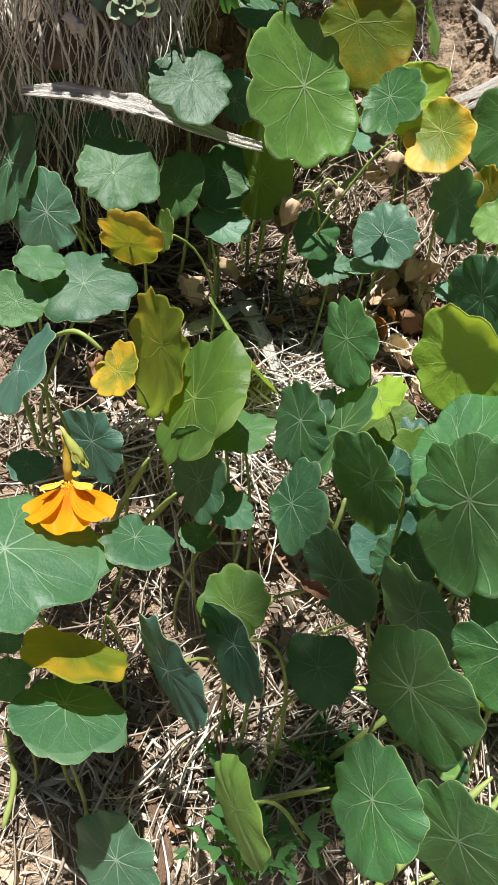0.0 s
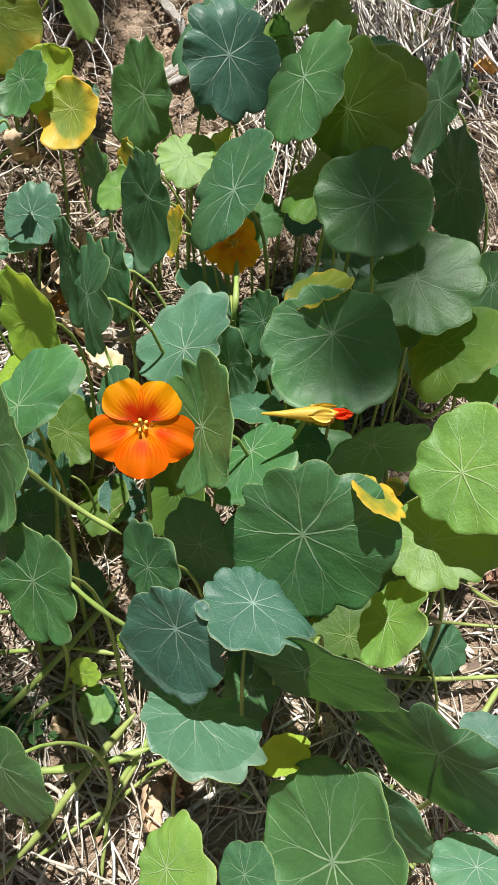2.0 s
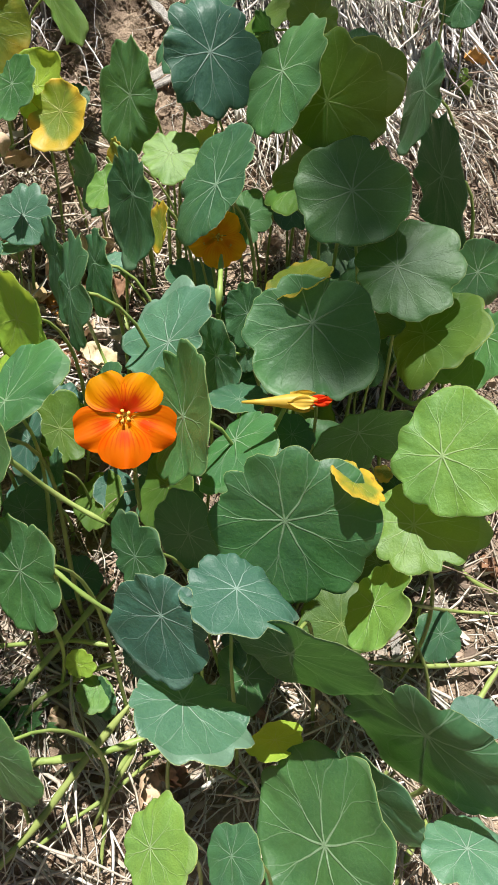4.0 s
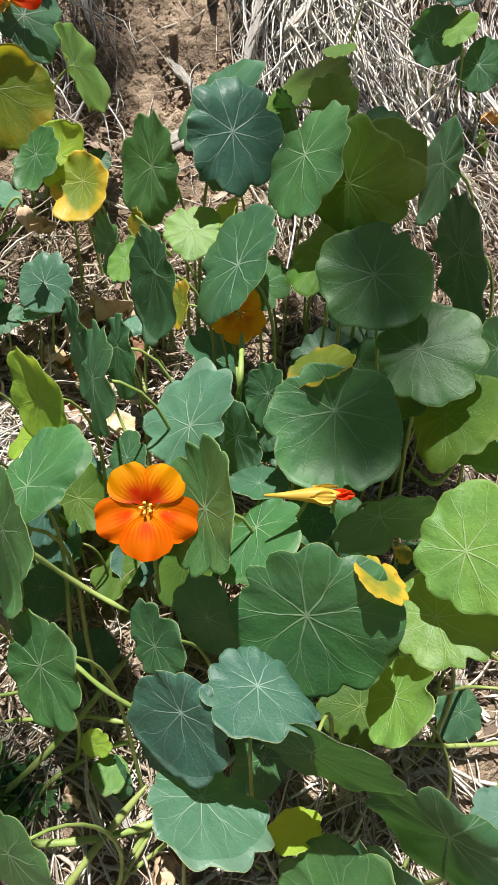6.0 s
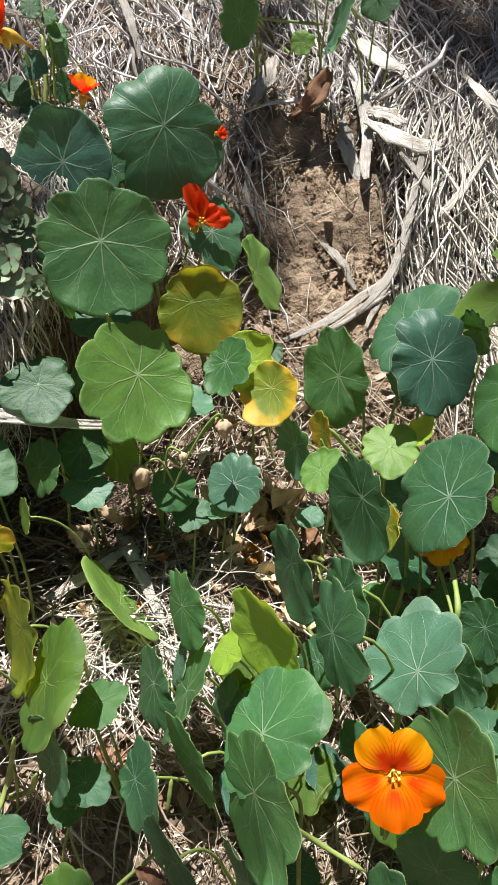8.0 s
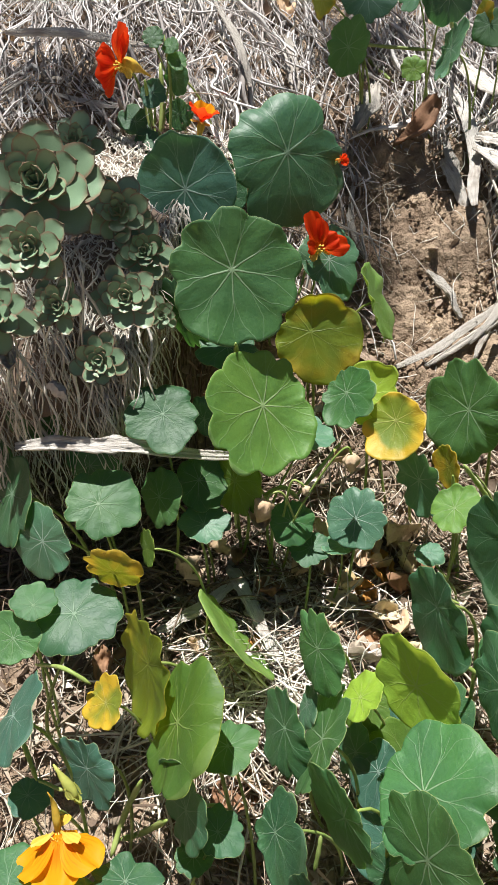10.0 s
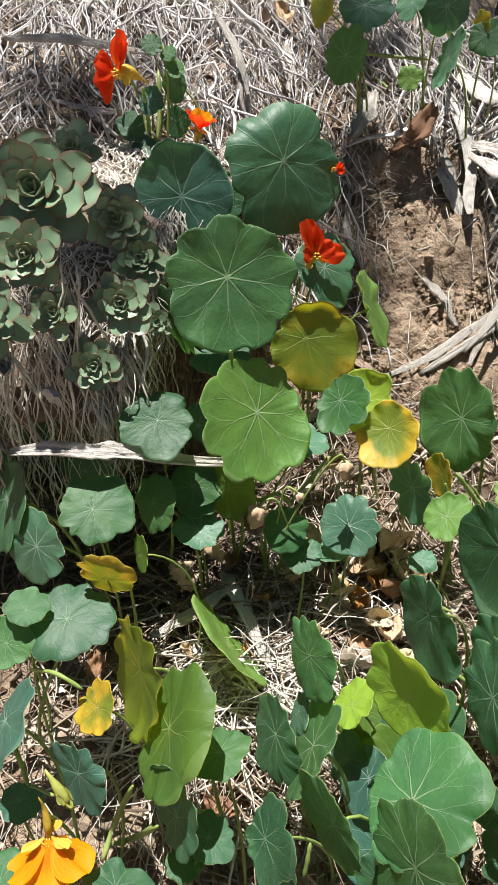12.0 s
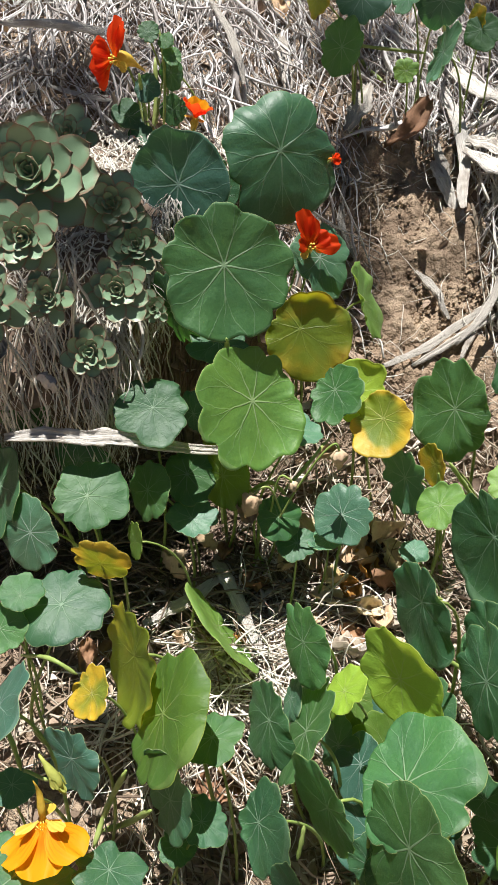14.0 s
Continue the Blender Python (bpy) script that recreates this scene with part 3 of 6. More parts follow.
def bud(p, tail, tip, stalk_foot, size, petals=PETAL_RED, label="closed flower bud with yellow sepals and red tip", body=SPUR):
    """A bud about to open: long spur, pale sepals, red petal tips."""
    a, b = Vector(tail), Vector(tip)
    d = unit(b - a)
    ln = (b - a).length
    w = size
    line = [in_plant(p, a + d * ln * q) for q in (0, 0.2, 0.42, 0.55, 0.68, 0.80, 0.9)]
    ob = child("flower_bud", cone_mesh("flower_bud", line, [0.0006, 0.0013, 0.0026, w, w * 1.05, w * 0.75, w * 0.35], body, 10), p, None, label)
    for k in range(3):
        q = d.to_track_quat("Y", "Z").to_matrix().to_4x4()
        q.translation = in_plant(p, a + d * ln * (0.66 + 0.02 * k))
        child("petal", petal_mesh("petal", ln * 0.37, w * 1.6, petals, 70 + k, 0.05, 0.05), ob, q @ pose(0, 0, 0, 0, 120 * k, 0) @ pose(0, 0, w * 0.45, -8))
        child("sepal", petal_mesh("sepal", ln * 0.30, w * 1.8, body, 80 + k, 0.02, 0.02), ob, q @ pose(0, 0, 0, 0, 120 * k + 60, 0) @ pose(0, -ln * 0.12, w * 0.98, 4))
    s = a + d * ln * 0.55
    f = Vector(stalk_foot)
    line = [in_plant(p, q) for q in bezier(s, s + Vector((-0.004, 0, -0.012)), f.lerp(s, 0.4), f, 10)]
    child("flower_stalk", cone_mesh("flower_stalk", line, [0.0011] * 11, STALK, 6), ob)


# ---- other things ----
def succulent_leaf_mesh(name, wide, thick, curl):
    nu, nv = 8, 10
    verts, uvs, faces = [], [], []
    for layer in (1, -1):
        for j in range(nv + 1):
            v = j / nv
            half = wide * (0.42 + 0.58 * math.sin(math.pi * 0.5 * min(1.0, v / 0.66)) ** 1.6) * max(0.0, 1 - max(0.0, (v - 0.58) / 0.42) ** 2.4) ** 0.62 + 0.006
            for i in range(nu + 1):
                u = i / nu * 2 - 1
                body = math.sqrt(max(0, 1 - u * u)) * math.sqrt(max(0, 1 - (v * 0.98) ** 6))
                z = 0.16 * u * u * wide + curl * v * v + layer * thick * body * (0.8 if layer > 0 else 1.0)
                verts.append((u * half, v + (0.05 * (1 - abs(u)) if v == 1 else 0), z))
                uvs.append((u, v))
    k = (nu + 1) * (nv + 1)
    for j in range(nv):
        for i in range(nu):
            a = j * (nu + 1) + i
            faces.append((a, a + 1, a + nu + 2, a + nu + 1))
            faces.append((k + a, k + a + nu + 1, k + a + nu + 2, k + a + 1))
    return mesh_of(name, verts, faces, SUCCULENT, uvs)


SUCC = [succulent_leaf_mesh("rosette_leaf", 0.31, 0.040, 0.04), succulent_leaf_mesh("rosette_leaf", 0.34, 0.055, 0.14), succulent_leaf_mesh("rosette_leaf", 0.40, 0.08, 0.26)]


def rosette(at, face, size, n, label, seed):
    """A succulent rosette: fleshy spoon leaves in a spiral, closed to a bud in the middle and flat outside, on a short woody neck."""
    rng = random.Random(seed)
    f = unit(face)
    ob = new("succulent_rosette")
    ob.matrix_world = Matrix.Translation(at) @ f.to_track_quat("Z", "Y").to_matrix().to_4x4()
    tagged(ob, label, "succulent", group="succulent rosettes on the mound")
    n = int(n * 1.7)
    for k in range(n):
        q = k / (n - 1)
        ln = size * (0.20 + 0.80 * q**1.15) * rng.uniform(0.88, 1.1)
        up = 64 - 40 * q**0.6 - 22 * q + rng.gauss(0, 6)
        m = pose(0, 0, size * 0.16 * (1 - q), 0, 0, k * 137.5 + rng.gauss(0, 6)) @ pose(0, size * 0.015, 0, up, rng.gauss(0, 5)) @ Matrix.Diagonal((ln * rng.uniform(0.9, 1.1), ln, ln, 1))
        child("rosette_leaf", SUCC[0 if q > 0.6 else 1 if q > 0.25 else 2], ob, m)
    child("neck", cone_mesh("neck", [(0, 0, -size * 0.02), (0, 0, -size * 0.3), (0.1 * size, 0.1 * size, -size * 0.9)], [size * 0.09, size * 0.11, size * 0.10], BROWN, 8), ob, None, "brown woody neck")
    return ob


def strip(name, points, width, material, label, category, seed, curl=0.5, thick=0.0008, fray=0.3):
    """A dry strip of bark or dead blade: ridged, curled along its length, with frayed ends."""
    rng = random.Random(seed)
    line = glide(points, 8)
    n = len(line)
    verts, faces, uvs = [], [], []
    across = 9
    ridges = [rng.gauss(0, 0.10) for _ in range(across + 1)]
    side = None
    ends = [rng.uniform(0, fray) for _ in range(across + 1)]
    base = line[0]
    for layer in (0, 1):
        for i, p in enumerate(line):
            d = unit(line[min(n - 1, i + 1)] - line[max(0, i - 1)])
            view = unit((0.0, -0.55, 0.75))
            side = unit(d.cross(view))
            up = side.cross(d)
            t = i / (n - 1)
            w = width * (0.16 + 0.84 * math.sin(math.pi * (0.05 + 0.90 * t)) ** 0.7) * (1 + 0.30 * noise.noise((t * 5, seed, 0)))
            for j in range(across + 1):
                u = j / across * 2 - 1
                lag = ends[j] * (1 if i == n - 1 else 0) * width
                z = -0.30 * curl * width * (u * u - 0.4) + ridges[j] * width * 1.5 + 0.22 * width * noise.noise((t * 9, u * 2, seed))
                verts.append(tuple(p - base + side * (u * w * (1 + 0.35 * noise.noise((t * 11, u * 2.5, seed + 3))) + 0.35 * width * noise.noise((t * 4, seed, 9))) + up * (z - layer * thick) - d * lag))
                uvs.append((u + 0.3 * noise.noise((t * 3, seed, 4)), t * n * 0.12))
    row = across + 1
    k = n * row
    for i in range(n - 1):
        for j in range(across):
            a = i * row + j
            faces.append((a, a + row, a + row + 1, a + 1))
            faces.append((k + a, k + a + 1, k + a + row + 1, k + a + row))
    for i in range(n - 1):
        for j in (0, across):
            a = i * row + j
            faces.append((a, a + k, a + k + row, a + row) if j == 0 else (a, a + row, a + k + row, a + k))
    for i in (0, n - 1):
        for j in range(across):
            a = i * row + j
            faces.append((a, a + 1, a + k + 1, a + k))
    ob = new(name, mesh_of(name, verts, faces, material, uvs))
    ob.location = base
    return tagged(ob, label, category)


def dry_leaf(at, size, turn, material, label, seed, curl=0.8, long=1.4):
    """A shrivelled leaf lying on the litter: cupped, crumpled, with a ragged rim."""
    rng = random.Random(seed)
    nu, nv = 10, 12
    verts, faces = [], []
    for layer in (0, 1):
        for j in range(nv + 1):
            v = j / nv * 2 - 1
            for i in range(nu + 1):
                u = i / nu * 2 - 1
                half = math.sqrt(max(0.004, 1 - abs(v) ** 2.2)) * (1 + 0.25 * noise.noise((v * 3, seed, i > nu / 2)))
                x, y = u * half * 0.5 * size, v * 0.5 * size * long
                z = size * (curl * 0.45 * u * u * half + curl * 0.15 * v * v + 0.26 * noise.noise((u * 2.2 + seed, v * 2.2, 1)) + 0.16 * noise.noise((u * 5 + seed, v * 5, 2))) - layer * 0.0005
                verts.append((x * (1 - 0.3 * curl * abs(u)), y, z))
    row = nu + 1
    k = row * (nv + 1)
    for j in range(nv):
        for i in range(nu):
            a = j * row + i
            faces.append((a, a + 1, a + row + 1, a + row))
            faces.append((k + a, k + a + row, k + a + row + 1, k + a + 1))
    for j in range(nv):
        for i in (0, nu):
            a = j * row + i
            faces.append((a, a + row, a + k + row, a + k) if i == 0 else (a, a + k, a + k + row, a + row))
    ob = new("dry_leaf", mesh_of("dry_leaf", verts, faces, material))
    ob.matrix_world = pose(*at, 38 + rng.gauss(0, 14), rng.gauss(0, 16), turn)
    return tagged(ob, label, "dry leaf")


def weed(at, size, label, seed):
    """A low weed: a tuft of narrow leaves cut into paired lobes on a short crown."""
    rng = random.Random(seed)
    ob = new("weed", cone_mesh("weed", [(0, 0, -0.004), (0, 0, 0.006)], [0.0022, 0.0014], STALK, 7))
    ob.location = at
    tagged(ob, label, "weed")
    for k in range(9):
        verts, faces, uvs = [], [], []
        ln = size * rng.uniform(0.7, 1.15)
        n = 5
        for i in range(n):
            t = i / (n - 1)
            rise = 0.55 * t - 0.55 * t * t
            half = ln * (0.26 * math.sin(math.pi * (0.12 + 0.80 * t)))
            for side in (-1, 1):
                c = len(verts)
                fwd = 0.17 * ln
                for q, h, lift in ((0.0, 0.0, 0.0), (0.45, -0.25, 0.04), (0.8, 0.1, 0.07), (1.0, 0.75, 0.03), (0.7, 0.8, 0.06), (0.4, 0.45, 0.03), (0.0, 1.1, 0.0)):
                    verts.append((side * half * q, t * ln + h * fwd, rise * ln + lift * ln * rng.uniform(0.3, 1.4)))
                    uvs.append((q, t))
                f = tuple(range(c, c + 7))
                faces.append(f if side > 0 else f[::-1])
        child("leaf", mesh_of("leaf", verts, faces, LEAF["g"], uvs), ob, pose(0, 0, 0.004, rng.uniform(20, 62), rng.gauss(0, 12), k * 40 + rng.uniform(-12, 12)))
    return ob

# ---- nasturtium plants ----
P_column = plant(0.06, 0.6, "tall nasturtium column of large round green leaves")
P_left = plant(-0.06, 0.36, "low nasturtium with round leaves beside the hollow")
P_middle = plant(0.08, 0.3, "nasturtium clump with dark overlapping leaves and stems")
P_front = plant(0.06, 0.15, "trailing nasturtium with drooping leaves over dry litter")
P_right = plant(0.27, 0.2, "leafy nasturtium with an orange flower and large leaves")
P_back = plant(0.29, 0.42, "dense nasturtium clump against the soil gully")
P_top = plant(0.19, 0.9, "small nasturtium at the top of the gully")
P_far = plant(0.47, 0.7, "small nasturtium among dry grass")
P_yellow = plant(0.15, 0.53, "nasturtium with small and yellowing leaves")
P_litter = plant(0.02, 0.49, "young nasturtium with small round leaves")
P_low = plant(0.26, 0.1, "nasturtium leaves low on the bank")
leaf(P_column, "d", (0.0742, 0.6484, 1.4), (0.444, -0.874, 0.195), -86, 0.0494, (0.16, 0.05))
leaf(P_column, "t", (-0.007, 0.6341, 1.378), (-0.39, -0.887, 0.246), -96, 0.0455, (0.09, 0.01), frill=0.6, cup=0.02)
leaf(P_column, "m", (0.0893, 0.583, 1.277), (-0.05, -0.93, 0.36), -154, 0.0350, (-0.13, 0.26))
leaf(P_column, "b", (0.1081, 0.6427, 1.316), (0.52, -0.68, 0.52), -91, 0.0308, (0.00, 0.12))
leaf(P_column, "l", (0.1441, 0.6247, 1.285), (0.91, -0.216, 0.355), -52, 0.0364, (0.01, 0.38))
leaf(P_column, "d", (-0.0582, 0.7421, 1.414), (0.165, -0.811, 0.561), 1, 0.0146, (-0.00, 0.04))
leaf(P_column, "d", (-0.0484, 0.7328, 1.399), (-0.001, -0.793, 0.609), 17, 0.0115, (0.08, -0.05))
leaf(P_column, "d", (-0.0182, 0.7393, 1.448), (-0.635, -0.77, 0.06), -89, 0.0131, (0.08, 0.05))
leaf(P_column, "d", (-0.0189, 0.7458, 1.418), (-0.416, -0.902, 0.111), -89, 0.0128, (0.02, -0.05))
leaf(P_column, "d", (0.0264, 0.6616, 1.366), (-0.347, -0.893, 0.287), -102, 0.0149, (-0.02, 0.10))
leaf(P_column, "d", (-0.035, 0.738, 1.479), (0.1, -0.85, 0.5), 10, 0.0090, (0.05, 0.0))
leaf(P_column, "g", (-0.021, 0.737, 1.472), (-0.2, -0.8, 0.55), -30, 0.0070, (0.0, 0.05))
leaf(P_column, "g", (-0.016, 0.737, 1.461), (0.3, -0.8, 0.5), 60, 0.0085, (0.0, 0.0))
leaf(P_column, "t", (-0.040, 0.738, 1.437), (-0.1, -0.9, 0.4), -40, 0.0115, (0.1, 0.0))
leaf(P_column, "d", (0.014, 0.690, 1.372), (0.2, -0.88, 0.4), 30, 0.0190, (0.0, 0.1))
stem(P_column, ((-0.026, 0.742, 1.480), (-0.024, 0.744, 1.445), (-0.028, 0.742, 1.400)), 0.0014)
leaf(P_litter, "g", (0.0321, 0.5322, 1.346), (0.284, -0.906, 0.315), -89, 0.0461, (0.13, 0.04), frill=1.1, cup=0.05)
leaf(P_litter, "l", (0.0514, 0.5023, 1.256), (0.607, -0.647, 0.462), -80, 0.0455, (0.11, -0.14), frill=0.7, cup=0.03)
leaf(P_litter, "d", (-0.0199, 0.4932, 1.256), (0.142, -0.634, 0.76), 1, 0.0260, (0.00, -0.10))
leaf(P_litter, "g", (-0.0268, 0.4783, 1.195), (-0.651, -0.606, 0.456), -91, 0.0222, (0.03, 0.03))
leaf(P_litter, "g", (0.0009, 0.4987, 1.195), (0.098, -0.803, 0.588), -12, 0.0214, (0.15, -0.01))
leaf(P_litter, "b", (0.0042, 0.4793, 1.168), (0.11, -0.352, 0.929), -1, 0.0186, (0.03, 0.07))
leaf(P_litter, "o", (0.0282, 0.4932, 1.197), (-0.73, -0.668, 0.143), -61, 0.0338, (-0.19, 0.06))
leaf(P_litter, "g", (0.0702, 0.4791, 1.169), (0.188, -0.77, 0.609), -91, 0.0176, (0.05, 0.04))
leaf(P_litter, "d", (0.0845, 0.4774, 1.145), (-0.079, -0.32, 0.944), 1, 0.0156, (-0.05, 0.02))
leaf(P_litter, "o", (-0.0313, 0.4346, 1.182), (-0.834, -0.471, 0.287), -80, 0.0132, (-0.04, 0.12))
leaf(P_litter, "l", (0.0263, 0.4362, 1.091), (0.75, 0.35, 0.52), -11, 0.0400, (-0.05, -0.23), frill=0.6, cup=0.1)
leaf(P_litter, "d", (-0.0067, 0.5442, 1.31), (-0.63, -0.773, -0.076), -54, 0.0262, (0.01, -0.01))
leaf(P_litter, "d", (0.026, 0.5324, 1.289), (0.201, -0.22, 0.954), -5, 0.0238, (0.06, -0.02))
leaf(P_litter, "t", (0.0072, 0.5084, 1.242), (-0.675, -0.737, -0.035), -49, 0.0168, (-0.01, 0.16))
leaf(P_litter, "b", (0.0819, 0.5171, 1.221), (0.237, -0.1, 0.966), -14, 0.0203, (0.07, 0.23))
leaf(P_litter, "d", (-0.122, 0.519, 1.243), (-0.406, -0.912, 0.055), -56, 0.0292, (0.07, -0.14))
leaf(P_litter, "d", (-0.0788, 0.4956, 1.212), (-0.192, -0.975, -0.115), -31, 0.0217, (0.13, -0.06))
leaf(P_yellow, "g", (0.115, 0.5453, 1.242), (-0.672, -0.502, 0.544), 60, 0.0242, (-0.10, -0.23))
leaf(P_yellow, "d", (0.1574, 0.6224, 1.214), (-0.106, -0.659, 0.745), -10, 0.0121, (-0.13, -0.35))
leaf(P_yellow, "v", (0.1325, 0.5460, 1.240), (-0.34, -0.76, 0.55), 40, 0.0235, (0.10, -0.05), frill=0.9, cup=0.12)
leaf(P_yellow, "y", (0.1497, 0.5193, 1.231), (-0.46, -0.70, 0.54), 21, 0.0250, (-0.10, -0.20), frill=1.2, cup=0.22)
leaf(P_yellow, "g", (0.1998, 0.5099, 1.244), (-0.885, -0.397, 0.242), -92, 0.0377, (-0.03, -0.21))
leaf(P_yellow, "b", (0.1177, 0.4772, 1.172), (-0.428, -0.677, 0.598), -100, 0.0232, (-0.01, 0.01))
leaf(P_yellow, "b", (0.1084, 0.4788, 1.146), (-0.109, 0.055, 0.992), -2, 0.0150, (-0.01, 0.03))
leaf(P_yellow, "b", (0.1659, 0.4956, 1.193), (-0.865, -0.502, 0.018), -48, 0.0272, (0.09, 0.02), frill=1.6)
leaf(P_yellow, "l", (0.1796, 0.4445, 1.205), (-0.494, -0.2, 0.846), 15, 0.0179, (0.04, -0.02))
leaf(P_yellow, "y", (0.1885, 0.5007, 1.201), (-0.943, -0.33, 0.047), -60, 0.0173, (-0.02, -0.16))
leaf(P_yellow, "b", (0.1778, 0.4879, 1.129), (-0.232, -0.18, 0.956), -2, 0.0112, (0.03, -0.06))
leaf(P_left, "g", (-0.0633, 0.4479, 1.212), (0.217, -0.528, 0.821), 4, 0.0259, (0.13, 0.05))
leaf(P_left, "b", (-0.105, 0.4399, 1.186), (-0.457, -0.804, 0.38), -71, 0.0264, (0.03, -0.11))
leaf(P_left, "g", (-0.0969, 0.3822, 1.182), (0.149, -0.201, 0.968), 19, 0.0143, (0.06, 0.23))
leaf(P_left, "d", (-0.0733, 0.3857, 1.171), (0.049, -0.242, 0.969), 23, 0.0281, (0.05, -0.07))
leaf(P_left, "g", (-0.1101, 0.371, 1.164), (0.038, -0.679, 0.733), -90, 0.0168, (-0.04, 0.02))
leaf(P_left, "y", (-0.0486, 0.4036, 1.189), (-0.186, -0.946, -0.266), -20, 0.0195, (-0.03, 0.19))
leaf(P_left, "m", (-0.0255, 0.3652, 1.145), (-0.846, -0.494, 0.2), -62, 0.0379, (0.10, -0.15))
leaf(P_left, "o", (-0.0041, 0.3272, 1.138), (-0.84, -0.16, 0.51), 51, 0.0400, (0.01, -0.20))
leaf(P_left, "y", (-0.0467, 0.3345, 1.147), (-0.581, -0.502, 0.641), -90, 0.0166, (-0.02, 0.00))
leaf(P_left, "t", (-0.061, 0.318, 1.107), (-0.625, -0.751, 0.211), -45, 0.0239, (0.05, -0.12))
leaf(P_left, "t", (-0.0979, 0.3102, 1.093), (0.202, -0.022, 0.979), 14, 0.0132, (0.12, -0.11))
leaf(P_left, "t", (-0.0983, 0.3216, 1.153), (-0.781, -0.135, 0.609), -115, 0.0286, (0.01, 0.15))
leaf(P_left, "d", (-0.028, 0.2563, 1.099), (0.318, 0.216, 0.923), -8, 0.0202, (0.10, -0.23))
leaf(P_left, "d", (-0.1369, 0.4813, 1.198), (-0.781, -0.467, 0.414), -96, 0.0388, (0.03, 0.00))
leaf(P_left, "d", (-0.0882, 0.2326, 1.113), (0.174, 0.062, 0.983), 11, 0.0409, (0.20, -0.08))
leaf(P_left, "b", (-0.0934, 0.2138, 1.026), (0.125, 0.123, 0.984), 13, 0.0133, (-0.05, -0.07))
leaf(P_left, "b", (-0.0956, 0.2258, 1.039), (0.063, 0.279, 0.958), 15, 0.0096, (-0.09, 0.04))
leaf(P_middle, "g", (0.0256, 0.3254, 1.118), (-0.214, 0.048, 0.976), 20, 0.0191, (-0.02, 0.01))
leaf(P_middle, "g", (0.0816, 0.359, 1.164), (-0.838, -0.493, 0.235), -62, 0.0269, (0.05, -0.14))
leaf(P_middle, "g", (0.0824, 0.3244, 1.125), (-0.868, 0.119, 0.481), 35, 0.0353, (0.06, 0.24))
leaf(P_middle, "d", (0.0603, 0.3372, 1.118), (-0.906, -0.294, 0.305), -81, 0.0268, (0.07, -0.16))
leaf(P_middle, "b", (0.0755, 0.3583, 1.113), (-0.912, -0.021, 0.411), 52, 0.0146, (-0.07, -0.19))
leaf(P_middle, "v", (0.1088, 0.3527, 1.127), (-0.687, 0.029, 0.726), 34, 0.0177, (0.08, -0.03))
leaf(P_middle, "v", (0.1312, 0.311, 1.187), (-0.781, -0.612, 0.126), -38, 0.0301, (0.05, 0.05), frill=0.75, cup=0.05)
leaf(P_middle, "d", (0.1071, 0.3471, 1.08), (-0.768, -0.399, 0.501), -85, 0.0177, (0.01, -0.00))
leaf(P_middle, "d", (0.1505, 0.3574, 1.199), (-0.952, -0.305, 0.026), 140, 0.0327, (0.19, -0.21), frill=1.2)
leaf(P_middle, "g", (0.1268, 0.2611, 1.17), (-0.626, 0.008, 0.78), 41, 0.0340, (0.13, -0.20))
leaf(P_middle, "g", (0.1212, 0.2242, 1.177), (-0.889, -0.381, 0.253), -74, 0.0359, (0.19, -0.05))
leaf(P_middle, "d", (0.0534, 0.2743, 1.113), (-0.833, -0.371, 0.41), -90, 0.0237, (0.09, 0.37))
leaf(P_middle, "g", (0.0893, 0.2615, 1.148), (-0.85, -0.527, -0.014), -36, 0.0285, (-0.03, -0.35))
leaf(P_middle, "d", (0.0025, 0.2893, 1.11), (-0.815, -0.502, 0.289), -58, 0.0272, (-0.15, 0.09))
leaf(P_middle, "d", (0.0204, 0.2861, 1.094), (0.28, -0.095, 0.955), -25, 0.0150, (0.06, 0.03))
leaf(P_middle, "d", (0.0041, 0.2868, 1.067), (0.153, -0.01, 0.988), -5, 0.0115, (0.01, 0.00))
leaf(P_middle, "d", (0.1758, 0.3162, 1.216), (-0.947, -0.283, 0.154), -91, 0.0240, (0.25, -0.02))
leaf(P_middle, "d", (0.1644, 0.2816, 1.22), (-0.958, -0.218, 0.186), 137, 0.0294, (0.03, 0.13), frill=1.15)
leaf(P_middle, "d", (0.077, 0.2297, 1.107), (-0.772, -0.633, 0.055), -32, 0.0259, (-0.05, 0.11))
leaf(P_top, "g", (0.142, 0.875, 1.458), (-0.682, -0.729, 0.061), -92, 0.0270, (-0.01, 0.00))
leaf(P_top, "t", (0.161, 0.8903, 1.501), (-0.101, -0.873, 0.477), -5, 0.0267, (0.05, 0.07))
leaf(P_top, "b", (0.2077, 0.8919, 1.502), (-0.604, -0.587, 0.54), 24, 0.0183, (0.00, -0.03))
leaf(P_top, "t", (0.2411, 0.8848, 1.498), (0.117, -0.993, 0.007), -91, 0.0245, (0.05, -0.04))
leaf(P_top, "d", (0.2834, 0.8874, 1.472), (-0.235, -0.874, 0.426), -7, 0.0185, (0.14, -0.17))
leaf(P_top, "b", (0.2443, 0.8748, 1.453), (-0.927, -0.219, 0.306), -147, 0.0284, (0.01, 0.34), frill=1.8)
leaf(P_top, "l", (0.2048, 0.8519, 1.438), (-0.228, -0.938, 0.262), 13, 0.0120, (-0.05, 0.07))
leaf(P_top, "y", (0.1161, 0.8882, 1.5), (-0.76, -0.633, 0.144), -107, 0.0171, (-0.06, -0.02))
leaf(P_top, "y", (0.279, 0.8942, 1.483), (-0.834, -0.551, -0.032), -82, 0.0114, (0.05, -0.01))
